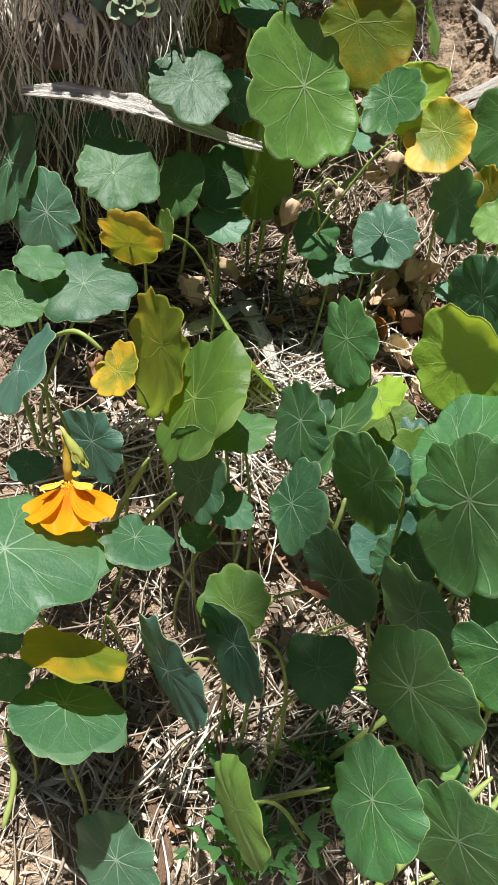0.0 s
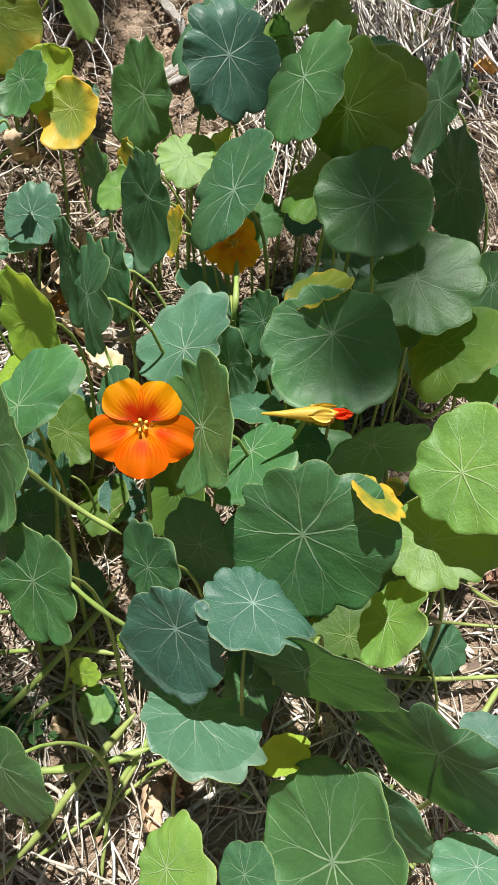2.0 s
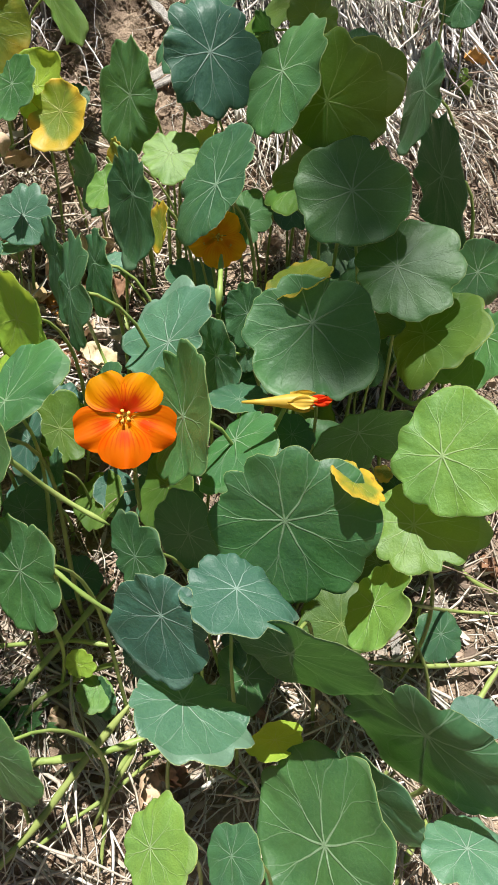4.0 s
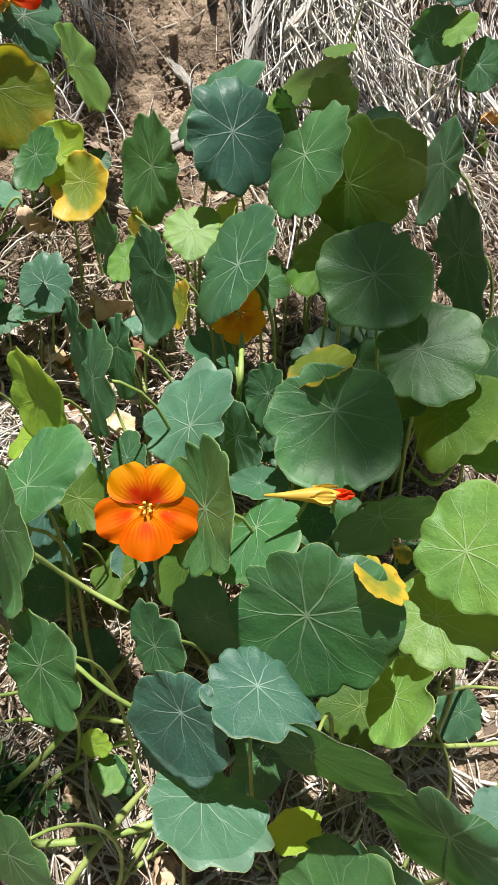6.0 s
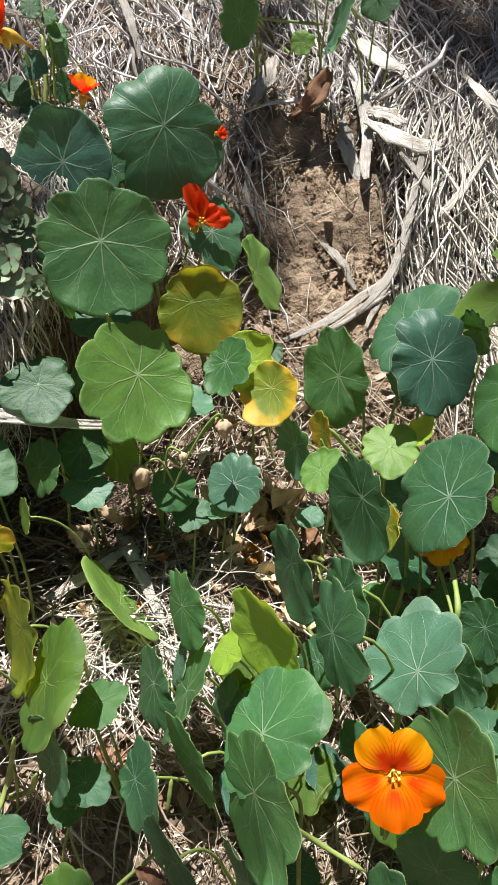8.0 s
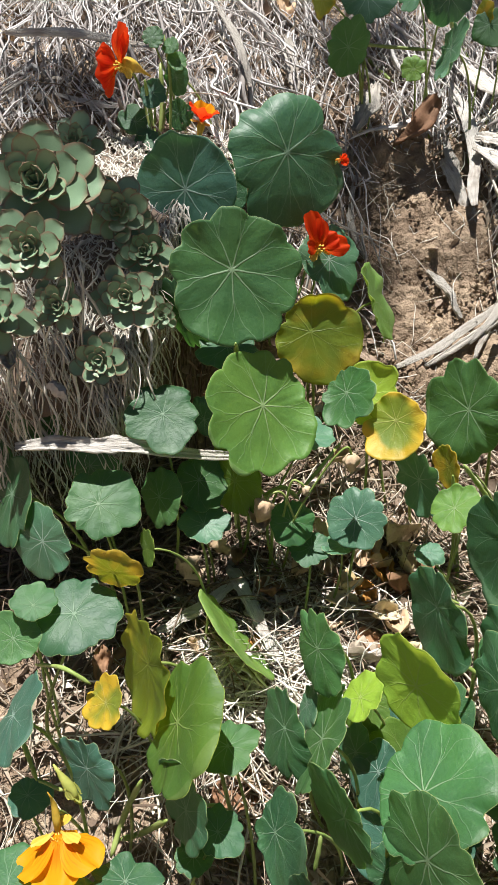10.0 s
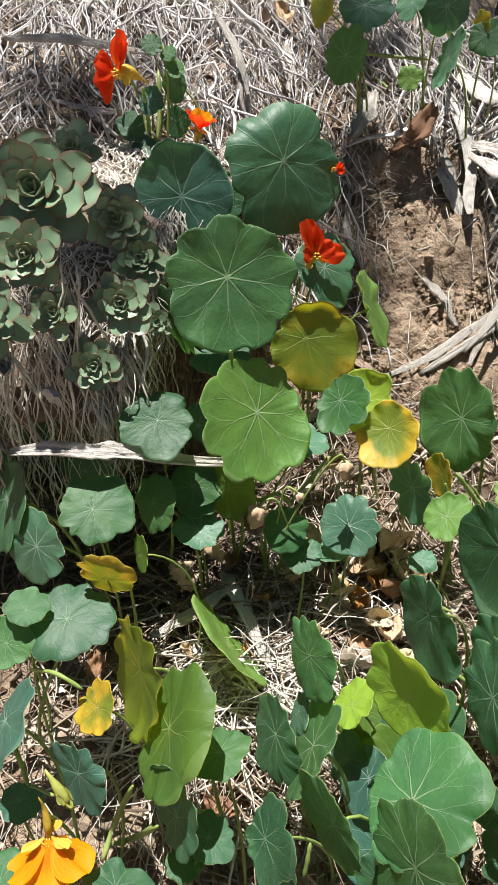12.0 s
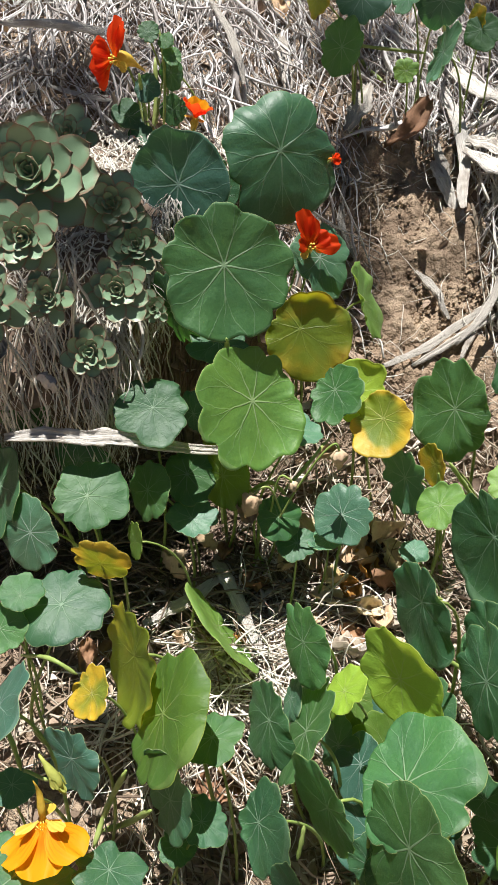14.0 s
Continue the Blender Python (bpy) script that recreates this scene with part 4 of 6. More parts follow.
leaf(P_back, "t", (0.2514, 0.4505, 1.286), (0.391, -0.826, 0.406), -88, 0.0345, (0.06, 0.08), frill=1.7)
leaf(P_back, "d", (0.243, 0.4859, 1.292), (-0.568, -0.249, 0.785), 14, 0.0348, (0.06, 0.13))
leaf(P_back, "d", (0.2373, 0.4661, 1.256), (-0.795, -0.59, -0.142), -53, 0.0160, (-0.12, 0.04))
leaf(P_back, "g", (0.2866, 0.3985, 1.289), (-0.834, -0.263, 0.486), -148, 0.0343, (0.05, 0.12))
leaf(P_back, "o", (0.3124, 0.3891, 1.275), (-0.74, -0.648, 0.18), -88, 0.0337, (-0.03, 0.23))
leaf(P_back, "o", (0.3, 0.3669, 1.24), (-0.46, -0.152, 0.875), 2, 0.0334, (0.11, 0.11))
leaf(P_back, "g", (0.3169, 0.3324, 1.246), (-0.268, -0.764, 0.587), -4, 0.0305, (-0.00, -0.06))
leaf(P_back, "d", (0.4028, 0.4742, 1.257), (-0.979, 0.011, 0.203), 101, 0.0366, (0.18, -0.27))
leaf(P_back, "t", (0.3982, 0.4047, 1.224), (-0.984, -0.084, -0.16), 116, 0.0436, (0.12, 0.11))
leaf(P_back, "d", (0.3506, 0.4621, 1.283), (-0.328, -0.685, 0.651), -9, 0.0154, (0.07, -0.00))
leaf(P_back, "o", (0.3187, 0.4667, 1.301), (-0.157, -0.916, 0.37), -76, 0.0158, (-0.04, -0.06))
leaf(P_back, "o", (0.3106, 0.5031, 1.301), (-0.539, 0.03, 0.842), -5, 0.0330, (-0.14, 0.35))
leaf(P_back, "g", (0.34, 0.3049, 1.214), (-0.406, -0.449, 0.796), 2, 0.0302, (0.22, -0.07), frill=1.3)
leaf(P_back, "g", (0.4091, 0.3436, 1.187), (0.222, -0.857, 0.466), -91, 0.0234, (0.11, 0.02))
leaf(P_back, "d", (0.2584, 0.3131, 1.183), (-0.87, -0.375, 0.32), -101, 0.0183, (0.06, -0.02))
leaf(P_back, "d", (0.1975, 0.3877, 1.223), (-0.93, -0.357, 0.087), -80, 0.0363, (0.24, -0.15))
leaf(P_back, "d", (0.2459, 0.369, 1.236), (-0.77, -0.143, 0.622), -155, 0.0388, (0.04, -0.22))
leaf(P_back, "l", (0.2236, 0.4304, 1.232), (-0.10, -0.50, 0.86), -4, 0.0195, (0.04, -0.06))
leaf(P_back, "v", (0.2448, 0.4386, 1.236), (-0.617, -0.045, 0.786), 10, 0.0136, (0.09, 0.13))
leaf(P_back, "y", (0.2129, 0.3763, 1.208), (-0.915, -0.294, 0.275), -110, 0.0152, (0.02, 0.06))
leaf(P_back, "o", (0.3478, 0.4238, 1.276), (0.055, -0.957, 0.284), -88, 0.0255, (0.00, -0.04))
leaf(P_back, "d", (0.2928, 0.4873, 1.29), (-0.929, -0.301, -0.214), -24, 0.0169, (0.11, -0.36))
leaf(P_right, "o", (0.357, 0.2884, 1.18), (-0.667, -0.049, 0.743), 8, 0.0307, (0.13, -0.26))
leaf(P_right, "m", (0.282, 0.2867, 1.22), (-0.375, 0.023, 0.927), -4, 0.0177, (-0.09, -0.14))
leaf(P_right, "o", (0.3348, 0.3047, 1.179), (-0.094, -0.042, 0.995), -26, 0.0119, (0.29, -0.01))
leaf(P_right, "g", (0.3917, 0.2821, 1.18), (-0.811, 0.016, 0.584), 11, 0.0280, (-0.30, -0.07))
leaf(P_right, "g", (0.2841, 0.2629, 1.207), (-0.18, -0.74, 0.65), -14, 0.0345, (0.05, -0.28), frill=1.2)
leaf(P_right, "b", (0.2117, 0.2819, 1.187), (-0.672, -0.185, 0.717), -144, 0.0299, (-0.19, -0.26), frill=1.25)
leaf(P_right, "b", (0.2388, 0.2955, 1.167), (-0.824, -0.564, 0.051), -53, 0.0232, (-0.03, -0.11))
leaf(P_right, "b", (0.2577, 0.3027, 1.163), (-0.868, -0.218, 0.446), -125, 0.0108, (0.06, 0.03))
leaf(P_right, "g", (0.2148, 0.2215, 1.185), (-0.918, -0.27, 0.291), -98, 0.0333, (-0.04, 0.09), cup=0.1)
leaf(P_right, "g", (0.2416, 0.2311, 1.16), (-0.609, -0.018, 0.793), 24, 0.0251, (-0.14, -0.31))
leaf(P_right, "d", (0.2736, 0.2402, 1.153), (0.016, -0.391, 0.92), -26, 0.0132, (-0.07, -0.03))
leaf(P_right, "d", (0.2473, 0.2603, 1.163), (-0.009, 0.166, 0.986), -8, 0.0163, (0.02, -0.00))
leaf(P_right, "g", (0.3115, 0.2442, 1.147), (0.088, -0.971, -0.222), 22, 0.0297, (0.03, -0.34))
leaf(P_right, "l", (0.3337, 0.1908, 1.177), (-0.62, -0.42, 0.66), 5, 0.0299, (0.19, -0.01))
leaf(P_right, "y", (0.2896, 0.1804, 1.175), (0.455, 0.001, 0.89), -39, 0.0140, (0.10, -0.00))
leaf(P_right, "y", (0.3332, 0.2487, 1.111), (0.089, -0.339, 0.936), -44, 0.0056, (0.05, -0.14))
leaf(P_right, "l", (0.3252, 0.1836, 1.138), (-0.38, -0.25, 0.89), -5, 0.0277, (0.23, 0.03))
leaf(P_right, "l", (0.305, 0.1651, 1.101), (-0.797, 0.091, 0.597), 31, 0.0231, (-0.01, -0.29))
leaf(P_right, "g", (0.2585, 0.1793, 1.153), (-0.379, -0.873, 0.306), -19, 0.0399, (0.11, -0.07), cup=0.04, frill=0.8)
leaf(P_right, "t", (0.2339, 0.1583, 1.134), (0.141, 0.122, 0.982), -16, 0.0258, (0.04, -0.18))
leaf(P_right, "t", (0.1861, 0.1592, 1.085), (-0.498, -0.726, 0.474), -50, 0.0109, (0.07, 0.01))
leaf(P_right, "b", (0.216, 0.2201, 1.103), (-0.626, -0.769, 0.131), -36, 0.0244, (-0.02, 0.09))
leaf(P_right, "d", (0.1878, 0.1915, 1.122), (-0.754, -0.556, 0.35), -67, 0.0200, (-0.16, 0.20))
leaf(P_right, "v", (0.1739, 0.2121, 1.029), (-0.471, -0.816, 0.334), -39, 0.0071, (0.07, -0.01))
leaf(P_low, "t", (0.1985, 0.154, 1.124), (-0.616, -0.728, 0.3), -44, 0.0276, (0.16, -0.23), frill=1.2)
leaf(P_low, "b", (0.2065, 0.1355, 1.081), (0.272, 0.294, 0.916), -15, 0.0290, (0.14, -0.26), frill=1.3)
leaf(P_low, "d", (0.2568, 0.1379, 1.107), (-0.47, -0.853, -0.225), 1, 0.0364, (0.23, -0.03), frill=0.9)
leaf(P_low, "d", (0.319, 0.1072, 1.074), (-0.722, -0.679, -0.135), 4, 0.0471, (0.00, -0.38), frill=0.9)
leaf(P_low, "g", (0.2716, 0.0867, 1.012), (-0.78, -0.292, 0.554), -76, 0.0435, (-0.13, 0.08), frill=1.15)
leaf(P_low, "b", (0.304, 0.1124, 1.001), (-0.813, -0.58, 0.045), -13, 0.0318, (0.16, 0.06))
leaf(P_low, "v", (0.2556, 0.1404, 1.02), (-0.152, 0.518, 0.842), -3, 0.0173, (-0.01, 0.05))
leaf(P_low, "l", (0.1891, 0.0648, 1.102), (-0.649, -0.272, 0.711), -88, 0.0178, (0.03, 0.24))
leaf(P_low, "d", (0.2218, 0.0693, 1.068), (-0.741, -0.157, 0.653), -97, 0.0158, (0.14, 0.05))
leaf(P_low, "b", (0.3394, 0.0729, 1.024), (-0.083, 0.409, 0.909), -24, 0.0215, (-0.03, -0.01), frill=1.2)
leaf(P_low, "t", (0.3619, 0.1272, 1.042), (-0.308, 0.101, 0.946), -13, 0.0141, (-0.11, 0.02))
leaf(P_front, "l", (0.1568, 0.197, 0.9968), (0.298, -0.23, 0.927), -35, 0.0113, (0.12, -0.32))
leaf(P_front, "d", (0.1589, 0.1936, 0.9904), (-0.665, -0.565, 0.488), -64, 0.0123, (0.06, -0.05))
leaf(P_front, "g", (0.1372, 0.1741, 1.14), (-0.706, -0.6, 0.376), -52, 0.0273, (0.09, 0.10))
leaf(P_front, "b", (0.1166, 0.2184, 1.1), (-0.85, -0.526, 0.029), -28, 0.0288, (-0.04, -0.19))
leaf(P_front, "g", (0.0993, 0.1648, 1.122), (-0.763, -0.632, 0.137), -28, 0.0302, (0.14, 0.01))
leaf(P_front, "g", (0.0872, 0.1339, 1.083), (-0.884, -0.25, 0.395), -77, 0.0273, (0.07, -0.04))
leaf(P_front, "g", (0.1211, 0.1182, 1.085), (-0.712, -0.677, 0.186), -17, 0.0282, (0.07, -0.03))
leaf(P_front, "d", (0.0684, 0.1959, 1.082), (-0.092, -0.121, 0.988), 5, 0.0185, (0.07, -0.05))
leaf(P_front, "o", (0.0249, 0.2068, 1.11), (-0.372, -0.485, 0.791), -95, 0.0173, (-0.21, -0.07))
leaf(P_front, "t", (0.025, 0.1899, 1.107), (-0.853, -0.518, 0.073), -37, 0.0247, (0.08, -0.13))
leaf(P_front, "t", (-0.0048, 0.1842, 1.091), (-0.76, -0.648, 0.045), -28, 0.0294, (0.04, -0.08))
leaf(P_front, "l", (0.0316, 0.1433, 1.04), (-0.868, -0.486, 0.097), -29, 0.0267, (0.09, -0.06))
leaf(P_front, "m", (-0.0541, 0.2133, 1.058), (0.224, 0.516, 0.827), 3, 0.0284, (0.04, -0.25))
leaf(P_front, "d", (-0.0561, 0.1886, 1.046), (0.181, 0.381, 0.907), 3, 0.0282, (0.13, -0.36))
leaf(P_front, "b", (-0.0283, 0.1484, 0.945), (-0.491, -0.709, 0.506), -37, 0.0288, (-0.03, -0.05))
leaf(P_front, "v", (0.1477, 0.2027, 1.014), (-0.166, -0.859, 0.484), -29, 0.0092, (0.07, 0.13))
leaf(P_far, "t", (0.4828, 0.709, 1.347), (-0.363, -0.832, 0.418), -6, 0.0301, (0.03, -0.04))
leaf(P_far, "d", (0.4642, 0.7072, 1.293), (-0.08, -0.96, 0.267), -81, 0.0255, (0.03, 0.15))
leaf(P_far, "l", (0.4798, 0.6876, 1.303), (-0.69, -0.25, 0.679), 5, 0.0176, (0.10, -0.07))
leaf(P_far, "y", (0.3961, 0.7139, 1.335), (-0.373, -0.52, 0.768), -0, 0.0144, (-0.01, -0.05))
leaf(P_far, "o", (0.3511, 0.6011, 1.302), (-0.227, -0.134, 0.965), -10, 0.0134, (0.04, 0.07))
leaf(P_far, "o", (0.512, 0.6863, 1.201), (-0.425, -0.665, 0.614), -0, 0.0172, (0.18, -0.03))
leaf(P_far, "d", (0.5057, 0.6864, 1.274), (-0.756, -0.505, 0.417), -137, 0.0242, (-0.03, 0.06))

# shaded leaves low under the canopy
def understory(p, n, x0, x1, y0, y1, seed):
    rng = random.Random(seed)
    for _ in range(n):
        x, y = rng.uniform(x0, x1), rng.uniform(y0, y1)
        z = ground_z(x, y) + rng.uniform(0.03, 0.11)
        leaf(p, rng.choice("dddgto"), (x, y, z), (rng.gauss(-0.35, 0.4), rng.gauss(-0.45, 0.3), 0.7), rng.uniform(-90, 90), rng.uniform(0.014, 0.026), (rng.gauss(0, 0.1), rng.gauss(0, 0.1)))


understory(P_back, 26, 0.22, 0.42, 0.30, 0.50, 1)
understory(P_right, 16, 0.20, 0.38, 0.19, 0.30, 2)
understory(P_middle, 14, 0.10, 0.20, 0.20, 0.38, 3)

# trailing stems
stem(P_front, ((0.0893, 0.1968, 0.9758), (0.111, 0.2075, 0.991), (0.125, 0.2158, 1), (0.1444, 0.2312, 1.011), (0.1697, 0.2617, 1.017)), 0.0021)
stem(P_middle, ((0.0871, 0.2373, 0.9905), (0.1172, 0.2308, 0.9998), (0.1396, 0.2276, 1.004), (0.1687, 0.2182, 1.006)), 0.0016)
stem(P_front, ((0.0882, 0.174, 0.9641), (0.1174, 0.169, 0.9687), (0.1383, 0.1669, 0.9721), (0.1646, 0.167, 0.9769), (0.1842, 0.1689, 0.9822)), 0.0024)
stem(P_front, ((0.0897, 0.1221, 0.9299), (0.1197, 0.1393, 0.954), (0.1346, 0.1506, 0.9673), (0.1515, 0.1635, 0.981), (0.1773, 0.1806, 1.003)), 0.0023)
stem(P_front, ((0.1154, 0.1326, 0.9348), (0.1356, 0.1407, 0.9454), (0.1568, 0.1491, 0.9518), (0.1767, 0.1578, 0.9617), (0.1927, 0.1627, 0.9744)), 0.0013)
stem(P_front, ((0.1525, 0.1194, 0.9238), (0.1561, 0.1349, 0.9396), (0.1607, 0.1494, 0.9548), (0.1792, 0.1663, 0.9767)), 0.0013)
stem(P_low, ((0.2144, 0.1199, 1.05), (0.2304, 0.1498, 0.9673), (0.2438, 0.1449, 0.9531)), 0.0012)
stem(P_front, ((0.102, 0.1902, 0.9679), (0.1184, 0.2002, 0.9804), (0.1343, 0.2061, 0.9869), (0.1537, 0.211, 0.9931), (0.1715, 0.2112, 0.9986)), 0.0017)
stem(P_middle, ((0.1317, 0.2106, 1.18), (0.1512, 0.2174, 1.144), (0.1757, 0.2106, 1.126)), 0.0014)
stem(P_front, ((0.1483, 0.1809, 1.135), (0.1638, 0.1713, 1.122), (0.1787, 0.1681, 1.106)), 0.0012)
stem(P_right, ((0.3262, 0.197, 0.9928), (0.3678, 0.1931, 0.9859), (0.4194, 0.1927, 0.981)), 0.0016)
stem(P_right, ((0.3291, 0.1678, 1.093), (0.3935, 0.2274, 0.9943), (0.4282, 0.2218, 0.9928)), 0.0012)
stem(P_right, ((0.3929, 0.1677, 0.9772), (0.407, 0.1806, 0.9794), (0.4214, 0.1926, 0.9807)), 0.0020)
stem(P_low, ((0.3297, 0.0934, 0.9049), (0.3421, 0.1086, 0.9214), (0.3562, 0.1214, 0.9355)), 0.0021)
stem(P_back, ((0.2481, 0.3544, 1.199), (0.2433, 0.3194, 1.194), (0.2422, 0.3186, 1.171)), 0.0017)
stem(P_yellow, ((0.1778, 0.4012, 1.159), (0.181, 0.4707, 1.098), (0.1864, 0.4601, 1.08)), 0.0017)
stem(P_yellow, ((0.1671, 0.2957, 1.206), (0.163, 0.4146, 1.106), (0.1744, 0.4049, 1.071)), 0.0013)
stem(P_right, ((0.341, 0.2864, 1.145), (0.3547, 0.2728, 1.142), (0.375, 0.2896, 1.155)), 0.0015)
stem(P_right, ((0.3177, 0.2327, 1.09), (0.3415, 0.2464, 1.094), (0.3625, 0.2575, 1.096)), 0.0017)
stem(P_right, ((0.3764, 0.2511, 1.008), (0.4003, 0.2567, 1.01), (0.4326, 0.2755, 1.027)), 0.0027)
stem(P_right, ((0.4003, 0.2567, 1.01), (0.4183, 0.2429, 1), (0.437, 0.2399, 0.9886)), 0.0018)
stem(P_right, ((0.1899, 0.2321, 1.141), (0.1904, 0.2309, 1.126), (0.1909, 0.2353, 1.108)), 0.0012)
stem(P_yellow, ((0.0745, 0.4858, 1.189), (0.0902, 0.5033, 1.197), (0.1128, 0.5407, 1.201)), 0.0015)
stem(P_litter, ((0.0492, 0.4935, 1.183), (0.0643, 0.4971, 1.188), (0.0764, 0.4964, 1.177)), 0.0017)
stem(P_litter, ((0.0333, 0.5086, 1.302), (0.0324, 0.5364, 1.274), (0.0327, 0.5365, 1.255)), 0.0020)
stem(P_left, ((-0.0614, 0.3228, 1), (-0.0515, 0.339, 1.024), (-0.0276, 0.315, 1.1)), 0.0022)
stem(P_left, ((-0.0568, 0.3327, 1.004), (-0.0383, 0.3343, 1.011), (-0.0098, 0.292, 1.096)), 0.0022)
stem(P_left, ((-0.109, 0.3887, 1.12), (-0.0733, 0.3485, 1.162), (-0.0558, 0.3421, 1.155)), 0.0014)
stem(P_left, ((-0.1019, 0.3271, 1.143), (-0.0942, 0.3175, 1.124), (-0.0903, 0.3118, 1.105)), 0.0015)
stem(P_yellow, ((0.1873, 0.4626, 1.228), (0.2017, 0.4696, 1.206), (0.2114, 0.4725, 1.192)), 0.0017)
stem(P_yellow, ((0.1818, 0.4659, 1.217), (0.2074, 0.5244, 1.121), (0.2088, 0.5027, 1.084)), 0.0022)
stem(P_column, ((-0.0331, 0.758, 1.458), (-0.034, 0.7456, 1.419), (-0.042, 0.735, 1.383)), 0.0022)
stem(P_column, ((-0.0446, 0.7326, 1.448), (-0.0441, 0.7454, 1.419), (-0.0401, 0.7377, 1.397)), 0.0017)
stem(P_top, ((0.1534, 0.8767, 1.46), (0.1836, 0.8869, 1.456), (0.2273, 0.874, 1.452)), 0.0017)
stem(P_top, ((0.1564, 0.8826, 1.47), (0.1778, 1.017, 1.439), (0.2082, 0.984, 1.412)), 0.0023)
stem(P_top, ((0.2447, 0.8898, 1.477), (0.29, 1.032, 1.448), (0.3042, 1.009, 1.425)), 0.0026)
stem(P_middle, ((0.0403, 0.2108, 1.109), (0.058, 0.2819, 1.018), (0.0718, 0.231, 1.1)), 0.0012)
stem(P_front, ((0.0362, 0.1429, 1.034), (0.0554, 0.1772, 0.9635), (0.073, 0.146, 1.064)), 0.0012)
stem(P_middle, ((0.065, 0.205, 1.095), (0.0859, 0.2579, 1.018), (0.0964, 0.2204, 1.092)), 0.0011)
stem(P_right, ((0.1649, 0.1582, 0.962), (0.1801, 0.1703, 0.9783), (0.1951, 0.1866, 0.992)), 0.0019)
stem(P_right, ((0.182, 0.1656, 0.9661), (0.2042, 0.167, 0.9717), (0.2224, 0.1653, 0.9655)), 0.0016)
stem(P_middle, ((0.0737, 0.2506, 1.119), (0.0759, 0.2546, 1.129), (0.0774, 0.2588, 1.137)), 0.0013)
stem(P_front, ((-0.0358, 0.2367, 0.9449), (-0.0322, 0.2194, 0.9349), (-0.0266, 0.1998, 0.9236)), 0.0016)
stem(P_left, ((-0.0386, 0.2221, 1.076), (-0.0393, 0.2589, 0.9829), (-0.0336, 0.231, 0.9635)), 0.0013)
stem(P_front, ((-0.1075, 0.2205, 0.9467), (-0.099, 0.1972, 0.9279), (-0.1013, 0.1721, 0.9149)), 0.0021)

# dry strips and fallen leaves
strip("dead_leaf_strap", ((-0.1183, 0.4636, 1.25), (-0.0674, 0.4653, 1.25), (-0.0352, 0.4762, 1.24), (0.0329, 0.4986, 1.216)), 0.0062, PALE_BARK, "pale dry strap of dead leaf lying across hanging grass", "dead leaf", 1, .5)
strip("bark_strip", ((0.0175, 0.5051, 1.103), (0.0367, 0.4696, 1.096), (0.0574, 0.4316, 1.071)), 0.0056, PALE_BARK, "pale split bark strip on dry litter", "bark", 2, .4)
strip("bark_strip", ((-0.0369, 0.4543, 1.083), (-0.0056, 0.4632, 1.095), (0.0234, 0.4909, 1.097)), 0.0053, PALE_BARK, "pale bark strip among dry litter", "bark", 3, .4)
strip("stick", ((-0.1897, 0.8404, 1.485), (-0.1274, 0.8402, 1.482), (-0.052, 0.8566, 1.467)), 0.0056, PALE_BARK, "bleached stick lying on dry grass", "stick", 4, .9)
strip("bark_strip", ((0.0852, 0.9941, 1.4639), (0.0868, 0.9541, 1.4448), (0.0905, 0.9092, 1.4163)), 0.0081, BARK, "grey weathered bark strip on dry grass", "bark", 5, .4)
strip("bark_strip", ((0.1836, 0.9480, 1.4181), (0.1689, 0.9063, 1.4001), (0.1507, 0.8743, 1.3802)), 0.0099, BARK, "grey bark flake at the top of the gully", "bark", 6, .3)
strip("bark_strip", ((0.2525, 0.8983, 1.368), (0.2577, 0.8589, 1.338), (0.2682, 0.8269, 1.305)), 0.0062, BARK, "pale bark strip lying down the gully", "bark", 7, .5)
strip("bark_strip", ((0.2665, 0.9585, 1.4149), (0.2749, 0.8715, 1.3723), (0.2684, 0.8041, 1.3152)), 0.0072, PALE_BARK, "long pale bark strip lying down the gully", "bark", 8, .5)
strip("bark_strip", ((0.2731, 0.8337, 1.312), (0.2771, 0.8157, 1.293), (0.2821, 0.8026, 1.275)), 0.0048, BARK, "thin grey end of bark on the soil", "bark", 9, .5)
strip("bark_strip", ((0.1729, 0.6821, 1.194), (0.2315, 0.7096, 1.209), (0.2986, 0.7482, 1.24)), 0.0047, BARK, "long twisted grey root across the gully's foot", "bark", 10, .5)
strip("bark_strip", ((0.207, 0.6889, 1.193), (0.2486, 0.7111, 1.208), (0.3001, 0.7371, 1.228)), 0.0039, BARK, "grey split root across the foot of the gully", "bark", 11, .5)
strip("bark_strip", ((0.256, 0.6946, 1.197), (0.2753, 0.7278, 1.215), (0.2988, 0.7501, 1.242)), 0.0039, BARK, "grey dry strip beside the gully", "bark", 12, .5)
strip("bark_strip", ((0.2813, 0.9696, 1.4304), (0.2975, 0.9374, 1.4161), (0.3242, 0.9155, 1.4038)), 0.0095, PALE_BARK, "weathered bark strip above the gully", "bark", 13, .4)
strip("bark_strip", ((0.2750, 0.8592, 1.3735), (0.2933, 0.8492, 1.3707), (0.3149, 0.8388, 1.3621)), 0.0085, PALE_BARK, "weathered bark strip beside the gully", "bark", 14, .4)
strip("bark_strip", ((0.279, 0.986, 1.424), (0.309, 0.952, 1.409), (0.340, 0.914, 1.392)), 0.0058, PALE_BARK, "weathered bark strip above the gully", "bark", 46, .5)
strip("bark_strip", ((0.350, 0.806, 1.325), (0.347, 0.791, 1.310), (0.342, 0.777, 1.292)), 0.0046, PALE_BARK, "broad pale blade among sunlit straw", "dead blade", 47, .6)
